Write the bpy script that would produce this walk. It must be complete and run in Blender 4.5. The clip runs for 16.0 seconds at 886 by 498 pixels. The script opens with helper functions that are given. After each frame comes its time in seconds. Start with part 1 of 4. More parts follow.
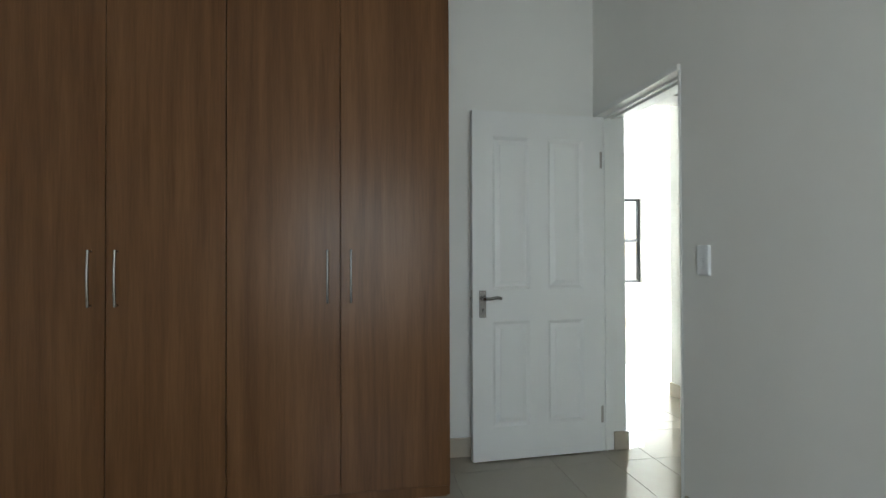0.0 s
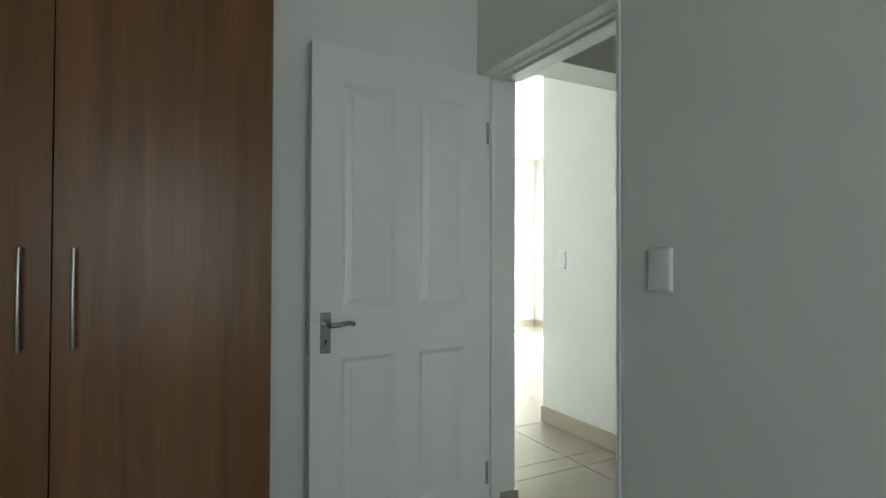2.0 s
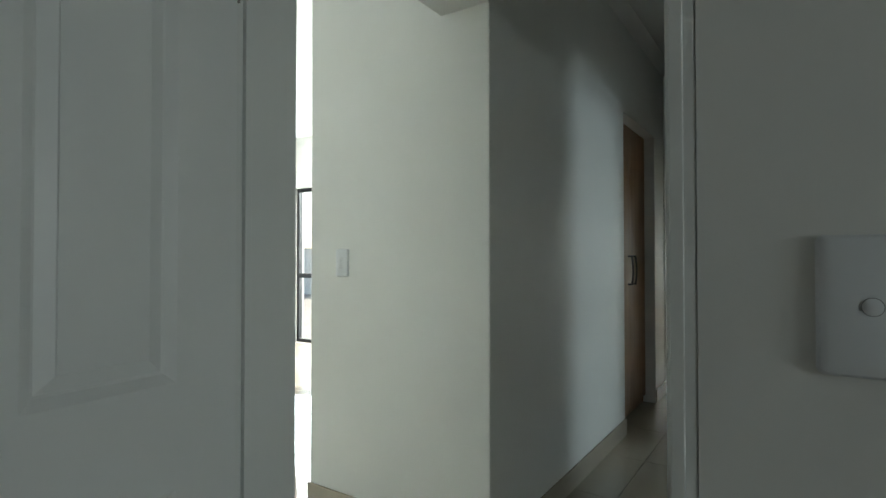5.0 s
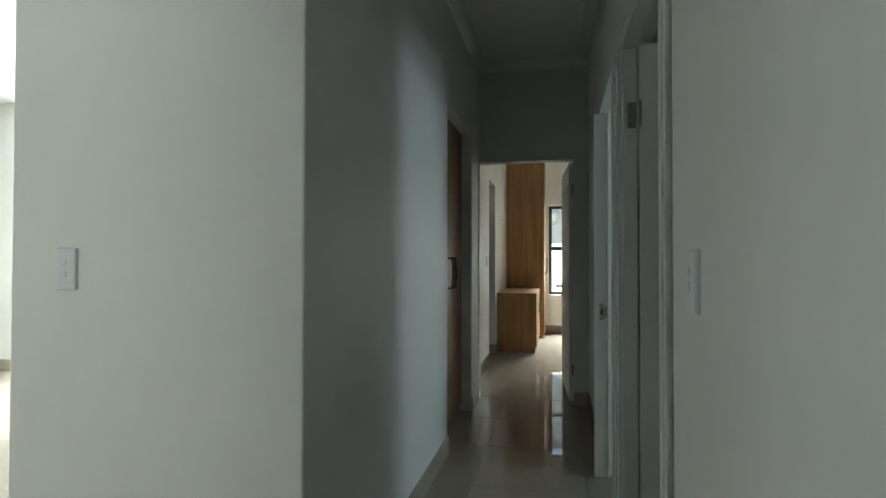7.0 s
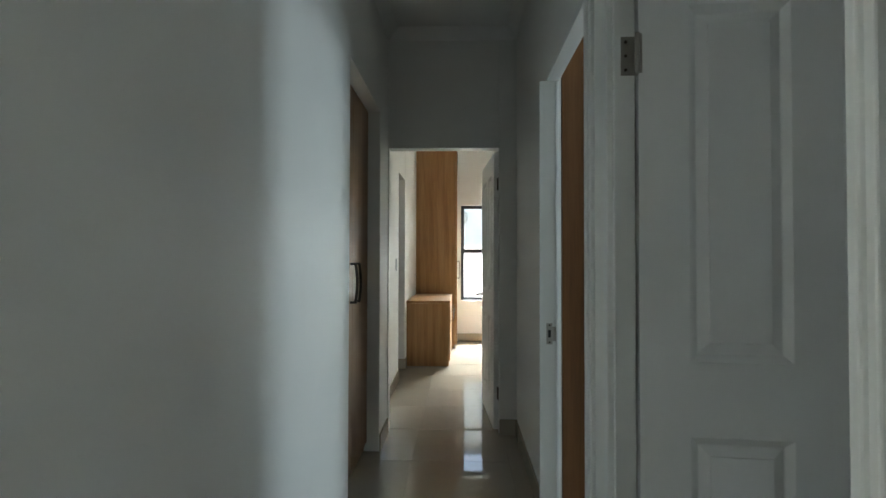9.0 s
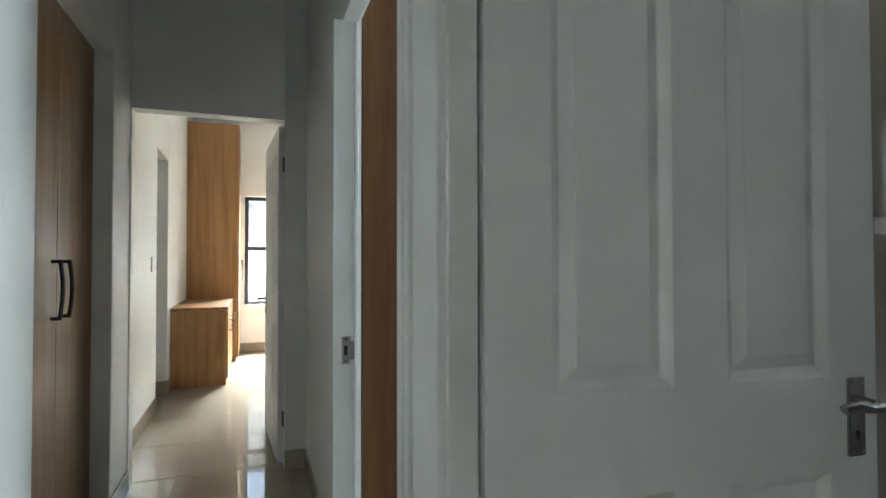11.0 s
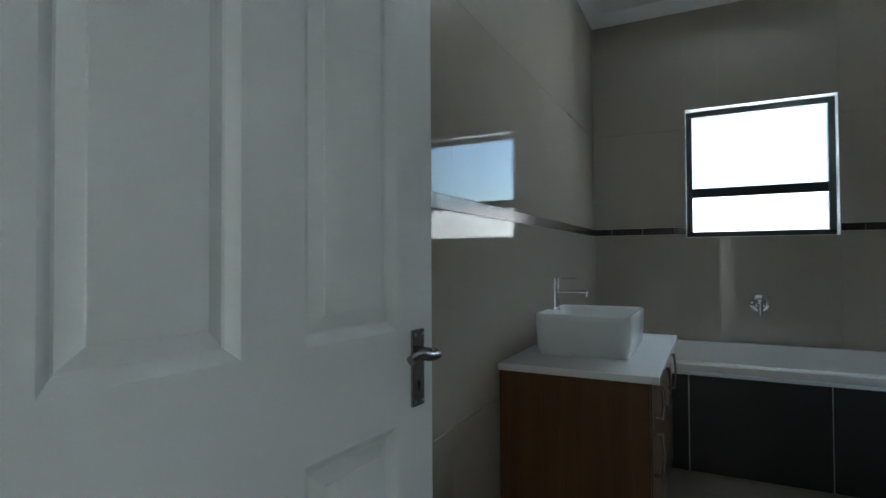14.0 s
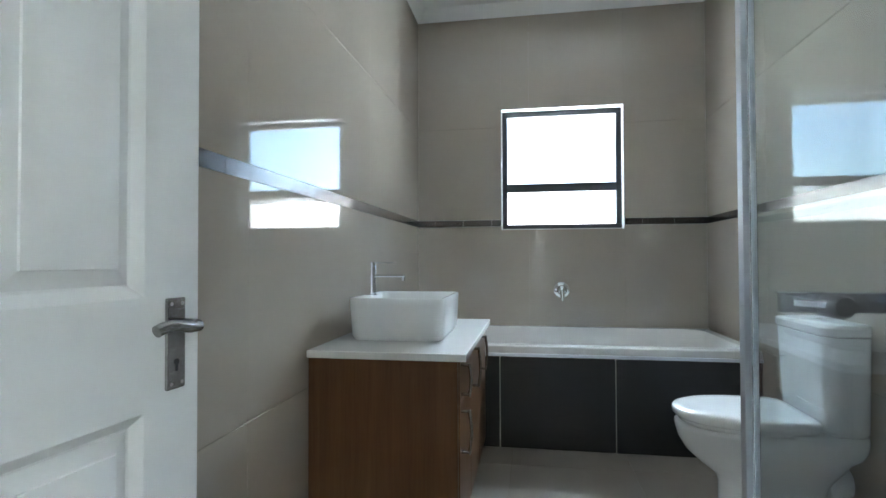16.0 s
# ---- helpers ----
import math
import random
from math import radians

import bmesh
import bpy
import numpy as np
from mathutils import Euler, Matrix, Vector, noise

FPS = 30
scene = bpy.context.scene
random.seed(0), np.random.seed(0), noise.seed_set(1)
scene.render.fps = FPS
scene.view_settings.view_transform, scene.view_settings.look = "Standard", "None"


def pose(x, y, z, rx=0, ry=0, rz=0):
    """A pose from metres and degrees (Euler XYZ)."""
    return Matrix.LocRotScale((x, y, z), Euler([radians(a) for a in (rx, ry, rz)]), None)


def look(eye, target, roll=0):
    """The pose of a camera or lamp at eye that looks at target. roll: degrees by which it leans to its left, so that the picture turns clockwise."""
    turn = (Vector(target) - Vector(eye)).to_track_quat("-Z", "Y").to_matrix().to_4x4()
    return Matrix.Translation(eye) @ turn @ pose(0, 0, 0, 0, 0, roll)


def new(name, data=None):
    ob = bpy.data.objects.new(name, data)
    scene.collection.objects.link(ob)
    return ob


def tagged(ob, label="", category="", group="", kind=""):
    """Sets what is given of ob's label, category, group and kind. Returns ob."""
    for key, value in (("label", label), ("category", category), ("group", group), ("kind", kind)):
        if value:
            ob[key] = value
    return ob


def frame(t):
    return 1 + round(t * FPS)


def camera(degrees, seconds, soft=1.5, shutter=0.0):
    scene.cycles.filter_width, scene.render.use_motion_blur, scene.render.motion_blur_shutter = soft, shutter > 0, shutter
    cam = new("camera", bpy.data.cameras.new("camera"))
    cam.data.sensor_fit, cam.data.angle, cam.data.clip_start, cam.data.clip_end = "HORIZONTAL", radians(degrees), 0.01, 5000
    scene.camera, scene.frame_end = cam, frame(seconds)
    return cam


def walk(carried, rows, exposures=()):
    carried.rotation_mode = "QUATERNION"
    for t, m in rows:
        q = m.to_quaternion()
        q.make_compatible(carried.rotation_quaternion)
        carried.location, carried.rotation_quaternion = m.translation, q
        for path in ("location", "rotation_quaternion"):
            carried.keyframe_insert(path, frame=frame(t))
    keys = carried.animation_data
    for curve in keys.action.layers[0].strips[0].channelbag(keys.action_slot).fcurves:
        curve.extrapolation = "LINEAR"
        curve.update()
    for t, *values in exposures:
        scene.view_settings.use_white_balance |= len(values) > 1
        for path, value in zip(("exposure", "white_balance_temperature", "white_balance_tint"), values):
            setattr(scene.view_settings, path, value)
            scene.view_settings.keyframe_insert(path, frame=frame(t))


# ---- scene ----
cam = camera(80.3, 16.0)
PATH = [
    (0, (0.967, -2.136, 1.197), (1.303, -0.165, 1.218), -0.2),
    (0.5, (1.046, -1.905, 1.187), (1.497, 0.044, 1.219), -0.1),
    (1, (1.094, -1.678, 1.199), (1.701, 0.228, 1.228), -0.0),
    (1.5, (1.106, -1.420, 1.198), (1.873, 0.427, 1.230), 0.1),
    (2, (1.174, -1.187, 1.203), (2.091, 0.590, 1.233), 0.2),
    (2.5, (1.255, -0.952, 1.210), (2.297, 0.755, 1.240), 0.2),
    (3, (1.305, -0.698, 1.209), (2.487, 0.915, 1.242), 0.1),
    (3.5, (1.393, -0.510, 1.192), (2.734, 0.974, 1.230), -0.1),
    (4, (1.546, -0.349, 1.209), (2.997, 1.028, 1.246), 0.3),
    (4.2, (1.602, -0.286, 1.210), (3.093, 1.047, 1.246), 0.2),
    (6.3, (2.170, 0.190, 1.222), (4.056, 0.854, 1.253), 0.2),
    (6.5, (2.210, 0.215, 1.223), (4.122, 0.803, 1.255), 0.2),
    (7, (2.289, 0.242, 1.222), (4.242, 0.673, 1.255), 0.1),
    (7.5, (2.464, 0.277, 1.225), (4.439, 0.586, 1.264), -0.0),
    (8, (2.653, 0.322, 1.230), (4.639, 0.551, 1.268), -0.0),
    (8.2, (2.725, 0.357, 1.236), (4.715, 0.555, 1.274), -0.0),
    (10.3, (3.446, 0.403, 1.248), (5.415, 0.055, 1.292), 0.1),
    (10.5, (3.480, 0.385, 1.243), (5.427, -0.069, 1.287), 0.0),
    (11, (3.589, 0.302, 1.224), (5.469, -0.379, 1.264), -0.1),
    (11.5, (3.669, 0.261, 1.211), (5.459, -0.631, 1.249), -0.1),
    (12, (3.736, 0.246, 1.197), (5.377, -0.896, 1.241), 0.0),
    (12.5, (3.757, 0.231, 1.187), (5.204, -1.150, 1.220), -0.2),
    (13, (3.763, 0.198, 1.173), (5.046, -1.337, 1.211), -0.3),
    (13.5, (3.767, 0.151, 1.154), (4.866, -1.519, 1.188), -0.2),
    (14, (3.761, 0.110, 1.133), (4.667, -1.673, 1.169), -0.3),
    (14.5, (3.749, 0.082, 1.104), (4.476, -1.780, 1.144), -0.5),
    (15, (3.742, 0.048, 1.091), (4.306, -1.871, 1.131), -0.4),
    (15.5, (3.724, 0.005, 1.068), (4.154, -1.948, 1.108), -0.2),
    (16, (3.695, -0.012, 1.053), (4.025, -1.985, 1.092), -0.2),
]
walk(cam, [(t, look(eye, target, roll)) for t, eye, target, roll in PATH],
     [(0.0, 1.78, 6500, 4), (2.5, 1.24, 6500, 1), (4.2, 0.91, 6500, 0), (6.3, 0.42, 6450, -1), (8.2, 1.02, 6350, 1), (10.3, 1.72, 6450, 5), (11.5, 2.02, 6300, 5), (12.0, 2.0, 6200, 6), (13.0, 2.3, 6050, 5), (14.5, 2.0, 5850, 3), (15.0, 2.36, 5850, 4), (15.5, 3.1, 5950, 5), (16.0, 3.6, 6000, 7)])

# ---------- world, sun, large lights ----------
world = bpy.data.worlds.new("sky")
scene.world = world
world.use_nodes = True
wn = world.node_tree.nodes
sky = wn.new("ShaderNodeTexSky")
sky.sky_type = "NISHITA"
sky.sun_disc = False
sky.sun_elevation = radians(44)
sky.sun_rotation = radians(57)
sky.air_density = 1.0
sky.dust_density = 1.5
bgn = wn["Background"]
world.node_tree.links.new(sky.outputs[0], bgn.inputs[0])
bgn.inputs[1].default_value = 0.15

sun_data = bpy.data.lights.new("sun", "SUN")
sun_data.energy = 5.0
sun_data.angle = radians(0.5)
sun_data.color = (1.0, 0.95, 0.88)
sun = new("sun", sun_data)
sun.matrix_world = look((20, 14, 22), (20 - 0.602, 14 - 0.393, 22 - 0.695))


def daylight_stand_in(eye, target, w, h, power, colour=(0.86, 0.93, 1.0)):
    """Added area lamp standing in for daylight at a window."""
    d = bpy.data.lights.new("daylight_stand_in", "AREA")
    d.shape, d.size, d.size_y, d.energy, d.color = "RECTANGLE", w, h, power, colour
    ob = new("daylight_stand_in", d)
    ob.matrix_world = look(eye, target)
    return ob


# ---------- plan ----------
CL = 2.9                          # ceiling
XD0, XD1 = 2.44, 2.62             # wall with the bedroom door
YN0, YN1 = 0.925, 1.15            # long wall north of bedroom, corridor and end room
XP = 3.614                        # pier by the living room
YS0, YS1 = -0.11, 0.0             # wall south of the corridor
XE0, XE1 = 6.80, 6.91             # end of the corridor
XB0, XB1 = 2.505, 4.52             # bathroom
YB = -3.85
XL = 6.85                         # living room's east wall
YL = 6.3
X3 = 11.12                        # end room's window wall

# added daylight lamps: some just inside their window, some outside it, above or below
daylight_stand_in((1.05, -3.56, 1.32), (1.05, 0, 1.2), 1.5, 1.4, 9.6)
daylight_stand_in((XL + 0.45, 4.5, 1.6), (3.2, 2.2, 2.5), 2.6, 2.0, 165)
daylight_stand_in((5.3, 6.26, 1.42), (5.3, 0, 1.2), 1.2, 1.4, 30)
daylight_stand_in((X3 + 2.2, 0.0, 3.7), (X3, 0.0, 1.2), 3.0, 1.6, 1600, (0.93, 0.96, 1.0))
daylight_stand_in((3.475, YB - 2.5, 3.45), (3.475, YB, 1.7), 2.6, 1.4, 50, (0.76, 0.88, 1.0))
# low lamp below the sill, standing in for light bounced off the ground
daylight_stand_in((3.475, YB - 1.2, 0.98), (3.475, YB, 1.5), 2.0, 0.6, 25, (0.84, 0.92, 1.0))
# bluish lamp at the side room's unseen window, added to brighten the corridor
daylight_stand_in((5.2, -3.36, 1.32), (5.2, 0, 1.2), 1.0, 1.4, 20, (0.74, 0.87, 1.0))


# ---------- mesh helpers ----------
def part(name, bm, material, parent=None, label=""):
    """Links a bmesh as one mesh object, under a thing where one is given."""
    bmesh.ops.recalc_face_normals(bm, faces=bm.faces[:])
    me = bpy.data.meshes.new(name)
    bm.to_mesh(me)
    bm.free()
    me.materials.append(material)
    ob = new(name, me)
    if parent is not None:
        ob.parent = parent
    if label:
        ob["label"] = label
    return ob


def thing(name, label, category, m=None, group="", kind=""):
    ob = new(name)
    ob.empty_display_size = 0.1
    if m is not None:
        ob.matrix_world = m
    return tagged(ob, label, category, group, kind)


def add_box(bm, x0, x1, y0, y1, z0, z1, bevel=0.0, seg=2):
    m = Matrix.Translation(((x0 + x1) / 2, (y0 + y1) / 2, (z0 + z1) / 2)) @ Matrix.Diagonal((abs(x1 - x0), abs(y1 - y0), abs(z1 - z0), 1))
    r = bmesh.ops.create_cube(bm, size=1.0, matrix=m)
    if bevel > 0:
        es = list({e for v in r["verts"] for e in v.link_edges})
        bmesh.ops.bevel(bm, geom=es, offset=bevel, segments=seg, profile=0.5, affect="EDGES")
    return bm


def box(x0, x1, y0, y1, z0, z1, bevel=0.0, seg=2):
    return add_box(bmesh.new(), x0, x1, y0, y1, z0, z1, bevel, seg)


def smooth(ob, angle=35):
    me = ob.data
    for p in me.polygons:
        p.use_smooth = True
    bm = bmesh.new()
    bm.from_mesh(me)
    lim = radians(angle)
    for e in bm.edges:
        e.smooth = not (len(e.link_faces) == 2 and e.calc_face_angle(0) > lim)
    bm.to_mesh(me)
    bm.free()
    return ob


def add_tube(bm, pts, radius, seg=12, flat=1.0):
    """A round bar along a line of points; flat squeezes its section."""
    pts = [Vector(p) for p in pts]
    rings = []
    for i, p in enumerate(pts):
        d = (pts[min(i + 1, len(pts) - 1)] - pts[max(i - 1, 0)]).normalized()
        up = Vector((0, 0, 1)) if abs(d.z) < 0.9 else Vector((1, 0, 0))
        a = d.cross(up).normalized()
        b = a.cross(d).normalized()
        r = radius[i] if isinstance(radius, (list, tuple)) else radius
        rings.append([bm.verts.new(p + r * (math.cos(2 * math.pi * k / seg) * a + flat * math.sin(2 * math.pi * k / seg) * b)) for k in range(seg)])
    for r0, r1 in zip(rings, rings[1:]):
        for k in range(seg):
            bm.faces.new((r0[k], r0[(k + 1) % seg], r1[(k + 1) % seg], r1[k]))
    bm.faces.new(rings[0])
    bm.faces.new(rings[-1])
    return bm


def tube(pts, radius, seg=12, flat=1.0):
    return add_tube(bmesh.new(), pts, radius, seg, flat)


def loft(rings, cap0=True, cap1=True):
    """Skin over rings of equally many points."""
    bm = bmesh.new()
    vs = [[bm.verts.new(p) for p in r] for r in rings]
    n = len(vs[0])
    for a, b in zip(vs, vs[1:]):
        for k in range(n):
            bm.faces.new((a[k], a[(k + 1) % n], b[(k + 1) % n], b[k]))
    if cap0:
        bm.faces.new(vs[0])
    if cap1:
        bm.faces.new(vs[-1])
    return bm


def rounded_rect(x0, x1, y0, y1, z, r, n=5):
    pts = []
    for cx, cy, a0 in ((x1 - r, y1 - r, 0), (x0 + r, y1 - r, 90), (x0 + r, y0 + r, 180), (x1 - r, y0 + r, 270)):
        for k in range(n + 1):
            a = radians(a0 + 90 * k / n)
            pts.append((cx + r * math.cos(a), cy + r * math.sin(a), z))
    return pts


def cells(name, axis, p0, p1, a0, a1, z0, z1, holes, material, label, rounds=()):
    """A wall between p0 and p1 across its axis ('x': a wall that faces x), from a0 to a1 along it, with holes (a, b, low, high) right through. rounds: corners (x, y) with a soft plaster edge."""
    al = sorted({a0, a1, *[h[0] for h in holes], *[h[1] for h in holes]})
    zl = sorted({z0, z1, *[h[2] for h in holes], *[h[3] for h in holes]})
    al = [a for a in al if a0 <= a <= a1]
    zl = [z for z in zl if z0 <= z <= z1]

    def solid(i, j):
        if not (0 <= i < len(al) - 1 and 0 <= j < len(zl) - 1):
            return False
        a, z = (al[i] + al[i + 1]) / 2, (zl[j] + zl[j + 1]) / 2
        return not any(h[0] < a < h[1] and h[2] < z < h[3] for h in holes)

    bm = bmesh.new()
    cache = {}

    def v(p, a, z):
        k = (p, a, z)
        if k not in cache:
            cache[k] = bm.verts.new((p, a, z) if axis == "x" else (a, p, z))
        return cache[k]

    for i in range(len(al) - 1):
        for j in range(len(zl) - 1):
            if not solid(i, j):
                continue
            a, b, c, d = al[i], al[i + 1], zl[j], zl[j + 1]
            for p in (p0, p1):
                bm.faces.new((v(p, a, c), v(p, b, c), v(p, b, d), v(p, a, d)))
            if not solid(i - 1, j):
                bm.faces.new((v(p0, a, c), v(p1, a, c), v(p1, a, d), v(p0, a, d)))
            if not solid(i + 1, j):
                bm.faces.new((v(p0, b, c), v(p1, b, c), v(p1, b, d), v(p0, b, d)))
            if not solid(i, j - 1):
                bm.faces.new((v(p0, a, c), v(p1, a, c), v(p1, b, c), v(p0, b, c)))
            if not solid(i, j + 1):
                bm.faces.new((v(p0, a, d), v(p1, a, d), v(p1, b, d), v(p0, b, d)))
    bmesh.ops.recalc_face_normals(bm, faces=bm.faces[:])
    corners = [e for e in bm.edges if abs(e.verts[0].co.z - e.verts[1].co.z) > 0.05 and any(abs(e.verts[0].co.x - x) + abs(e.verts[0].co.y - y) < 0.002 for x, y in rounds)]
    if corners:
        bmesh.ops.bevel(bm, geom=corners, offset=0.006, segments=2, profile=0.5, affect="EDGES")
    return tagged(part(name, bm, material), label, "wall", kind="structure")


# ---------- materials ----------
def material(name):
    m = bpy.data.materials.new(name)
    m.use_nodes = True
    nt = m.node_tree
    return m, nt, nt.nodes["Principled BSDF"]


def noise_node(nt, scale, detail=4.0, rough=0.55, stretch=None):
    tc = nt.nodes.new("ShaderNodeTexCoord")
    src = tc.outputs["Object"]
    if stretch:
        mp = nt.nodes.new("ShaderNodeMapping")
        mp.inputs["Scale"].default_value = stretch
        nt.links.new(src, mp.inputs["Vector"])
        src = mp.outputs["Vector"]
    n = nt.nodes.new("ShaderNodeTexNoise")
    n.inputs["Scale"].default_value = scale
    n.inputs["Detail"].default_value = detail
    n.inputs["Roughness"].default_value = rough
    nt.links.new(src, n.inputs["Vector"])
    return n


def ramp(nt, fac, stops):
    r = nt.nodes.new("ShaderNodeValToRGB")
    els = r.color_ramp.elements
    while len(els) < len(stops):
        els.new(0.5)
    for e, (p, c) in zip(els, stops):
        e.position, e.color = p, (*c, 1)
    nt.links.new(fac, r.inputs["Fac"])
    return r


def bump(nt, bsdf, height, strength, distance):
    b = nt.nodes.new("ShaderNodeBump")
    b.inputs["Strength"].default_value = strength
    b.inputs["Distance"].default_value = distance
    nt.links.new(height, b.inputs["Height"])
    nt.links.new(b.outputs["Normal"], bsdf.inputs["Normal"])


def paint(name, base, rough, var=0.03, grain=260.0, relief=0.25, spec=0.5):
    m, nt, b = material(name)
    n = noise_node(nt, 1.7, 5)
    lo = tuple(c * (1 - var) for c in base)
    hi = tuple(min(1, c * (1 + var * 0.6)) for c in base)
    r = ramp(nt, n.outputs["Fac"], [(0.3, lo), (0.7, hi)])
    nt.links.new(r.outputs["Color"], b.inputs["Base Color"])
    b.inputs["Roughness"].default_value = rough
    b.inputs["Specular IOR Level"].default_value = spec
    g = noise_node(nt, grain, 3)
    bump(nt, b, g.outputs["Fac"], relief, 0.0006)
    return m


def tile_stuff(name, base, rough, var=0.06, speckle=60.0, spec=0.5, coat=0.0):
    m, nt, b = material(name)
    info = nt.nodes.new("ShaderNodeObjectInfo")
    n = noise_node(nt, 2.3, 6, 0.6)
    s = noise_node(nt, speckle, 3)
    mix = nt.nodes.new("ShaderNodeMath")
    mix.operation = "MULTIPLY_ADD"
    nt.links.new(s.outputs["Fac"], mix.inputs[0])
    mix.inputs[1].default_value = 0.35
    nt.links.new(n.outputs["Fac"], mix.inputs[2])
    add = nt.nodes.new("ShaderNodeMath")
    add.operation = "MULTIPLY_ADD"
    nt.links.new(info.outputs["Random"], add.inputs[0])
    add.inputs[1].default_value = 0.12
    nt.links.new(mix.outputs[0], add.inputs[2])
    r = ramp(nt, add.outputs[0], [(0.4, tuple(c * (1 - var) for c in base)), (0.95, tuple(c * (1 + var) for c in base))])
    nt.links.new(r.outputs["Color"], b.inputs["Base Color"])
    rr = ramp(nt, n.outputs["Fac"], [(0.3, (rough * 0.7,) * 3), (0.7, (rough * 1.4,) * 3)])
    nt.links.new(rr.outputs["Color"], b.inputs["Roughness"])
    b.inputs["Specular IOR Level"].default_value = spec
    b.inputs["Coat Weight"].default_value = coat
    b.inputs["Coat Roughness"].default_value = 0.03
    g = noise_node(nt, 3.0, 2)
    bump(nt, b, g.outputs["Fac"], 0.08, 0.002)
    return m


def laminate(name, dark, mid, light, rough, stretch):
    """Wood-print laminate with upright grain."""
    m, nt, b = material(name)
    info = nt.nodes.new("ShaderNodeObjectInfo")
    tc = nt.nodes.new("ShaderNodeTexCoord")
    mp = nt.nodes.new("ShaderNodeMapping")
    mp.inputs["Scale"].default_value = stretch
    off = nt.nodes.new("ShaderNodeVectorMath")
    off.operation = "SCALE"
    off.inputs[0].default_value = (7.0, 3.0, 5.0)
    nt.links.new(info.outputs["Random"], off.inputs["Scale"])
    nt.links.new(off.outputs["Vector"], mp.inputs["Location"])
    nt.links.new(tc.outputs["Object"], mp.inputs["Vector"])
    a = nt.nodes.new("ShaderNodeTexNoise")
    a.inputs["Scale"].default_value = 6.0
    a.inputs["Detail"].default_value = 8.0
    a.inputs["Distortion"].default_value = 0.35
    nt.links.new(mp.outputs["Vector"], a.inputs["Vector"])
    f = nt.nodes.new("ShaderNodeTexNoise")
    f.inputs["Scale"].default_value = 45.0
    f.inputs["Detail"].default_value = 3.0
    nt.links.new(mp.outputs["Vector"], f.inputs["Vector"])
    mm = nt.nodes.new("ShaderNodeMath")
    mm.operation = "MULTIPLY_ADD"
    nt.links.new(f.outputs["Fac"], mm.inputs[0])
    mm.inputs[1].default_value = 0.36
    nt.links.new(a.outputs["Fac"], mm.inputs[2])
    r = ramp(nt, mm.outputs[0], [(0.46, dark), (0.68, mid), (0.9, light)])
    nt.links.new(r.outputs["Color"], b.inputs["Base Color"])
    sm = noise_node(nt, 3.5, 5, 0.65)
    rr = ramp(nt, sm.outputs["Fac"], [(0.35, (rough * 0.95,) * 3), (0.7, (rough * 1.08,) * 3)])
    nt.links.new(rr.outputs["Color"], b.inputs["Roughness"])
    b.inputs["Specular IOR Level"].default_value = 0.25
    bump(nt, b, f.outputs["Fac"], 0.05, 0.0004)
    return m


def metal(name, base, rough, stretch=(1, 1, 1)):
    m, nt, b = material(name)
    b.inputs["Metallic"].default_value = 1.0
    n = noise_node(nt, 80, 3, 0.5, stretch)
    r = ramp(nt, n.outputs["Fac"], [(0.3, tuple(c * 0.985 for c in base)), (0.7, base)])
    nt.links.new(r.outputs["Color"], b.inputs["Base Color"])
    rr = ramp(nt, n.outputs["Fac"], [(0.3, (rough * 0.98,) * 3), (0.7, (rough * 1.02,) * 3)])
    nt.links.new(rr.outputs["Color"], b.inputs["Roughness"])
    return m


def glass(name, tint, rough=0.0):
    m, nt, b = material(name)
    b.inputs["Base Color"].default_value = (*tint, 1)
    b.inputs["Transmission Weight"].default_value = 1.0
    b.inputs["Roughness"].default_value = rough
    b.inputs["IOR"].default_value = 1.45
    return m


WALL = paint("wall_paint", (0.78, 0.78, 0.75), 0.48, 0.03, 260.0, 0.25, 0.4)
CEIL = paint("ceiling_paint", (0.8, 0.8, 0.78), 0.8, 0.02)
DOORPAINT = paint("door_enamel", (0.76, 0.77, 0.76), 0.38, 0.02, 120.0, 0.12)
FRAMEPAINT = paint("frame_enamel", (0.76, 0.77, 0.75), 0.4, 0.02, 90.0, 0.04)
FLOOR = tile_stuff("polished_porcelain", (0.33, 0.292, 0.236), 0.022, 0.05, 90.0, 0.65)
SKIRT = tile_stuff("skirting_tile", (0.42, 0.37, 0.3), 0.15, 0.05, 90.0)
GROUT = paint("grout", (0.27, 0.24, 0.19), 0.9, 0.1)
LIGHTGROUT = paint("light_grout", (0.62, 0.58, 0.5), 0.9, 0.05)
BTILE = tile_stuff("glossy_wall_tile", (0.40, 0.355, 0.295), 0.045, 0.03, 40.0, 0.6)
BFLOOR = tile_stuff("bathroom_floor_tile", (0.26, 0.23, 0.188), 0.36, 0.05, 80.0)
DARKTILE = tile_stuff("dark_panel_tile", (0.014, 0.012, 0.011), 0.42, 0.25, 60.0)
BAND = metal("border_tile_glaze", (0.13, 0.115, 0.11), 0.2)
WOOD = laminate("brown_laminate", (0.104, 0.046, 0.0185), (0.142, 0.066, 0.027), (0.178, 0.087, 0.038), 0.32, (3.2, 3.2, 0.16))
# brown laminate lightened for the end room; on the cupboard this stands for sheen
LIGHTENED_WOOD = laminate("lightened_brown_laminate", (0.21, 0.105, 0.042), (0.29, 0.155, 0.066), (0.35, 0.2, 0.09), 0.36, (3.2, 3.2, 0.16))
WOODIN = paint("board_edge", (0.12, 0.07, 0.04), 0.6, 0.1)
NICKEL = metal("brushed_nickel", (0.31, 0.295, 0.28), 0.27, (1, 1, 12))
STEEL = metal("dull_steel", (0.42, 0.4, 0.37), 0.38)
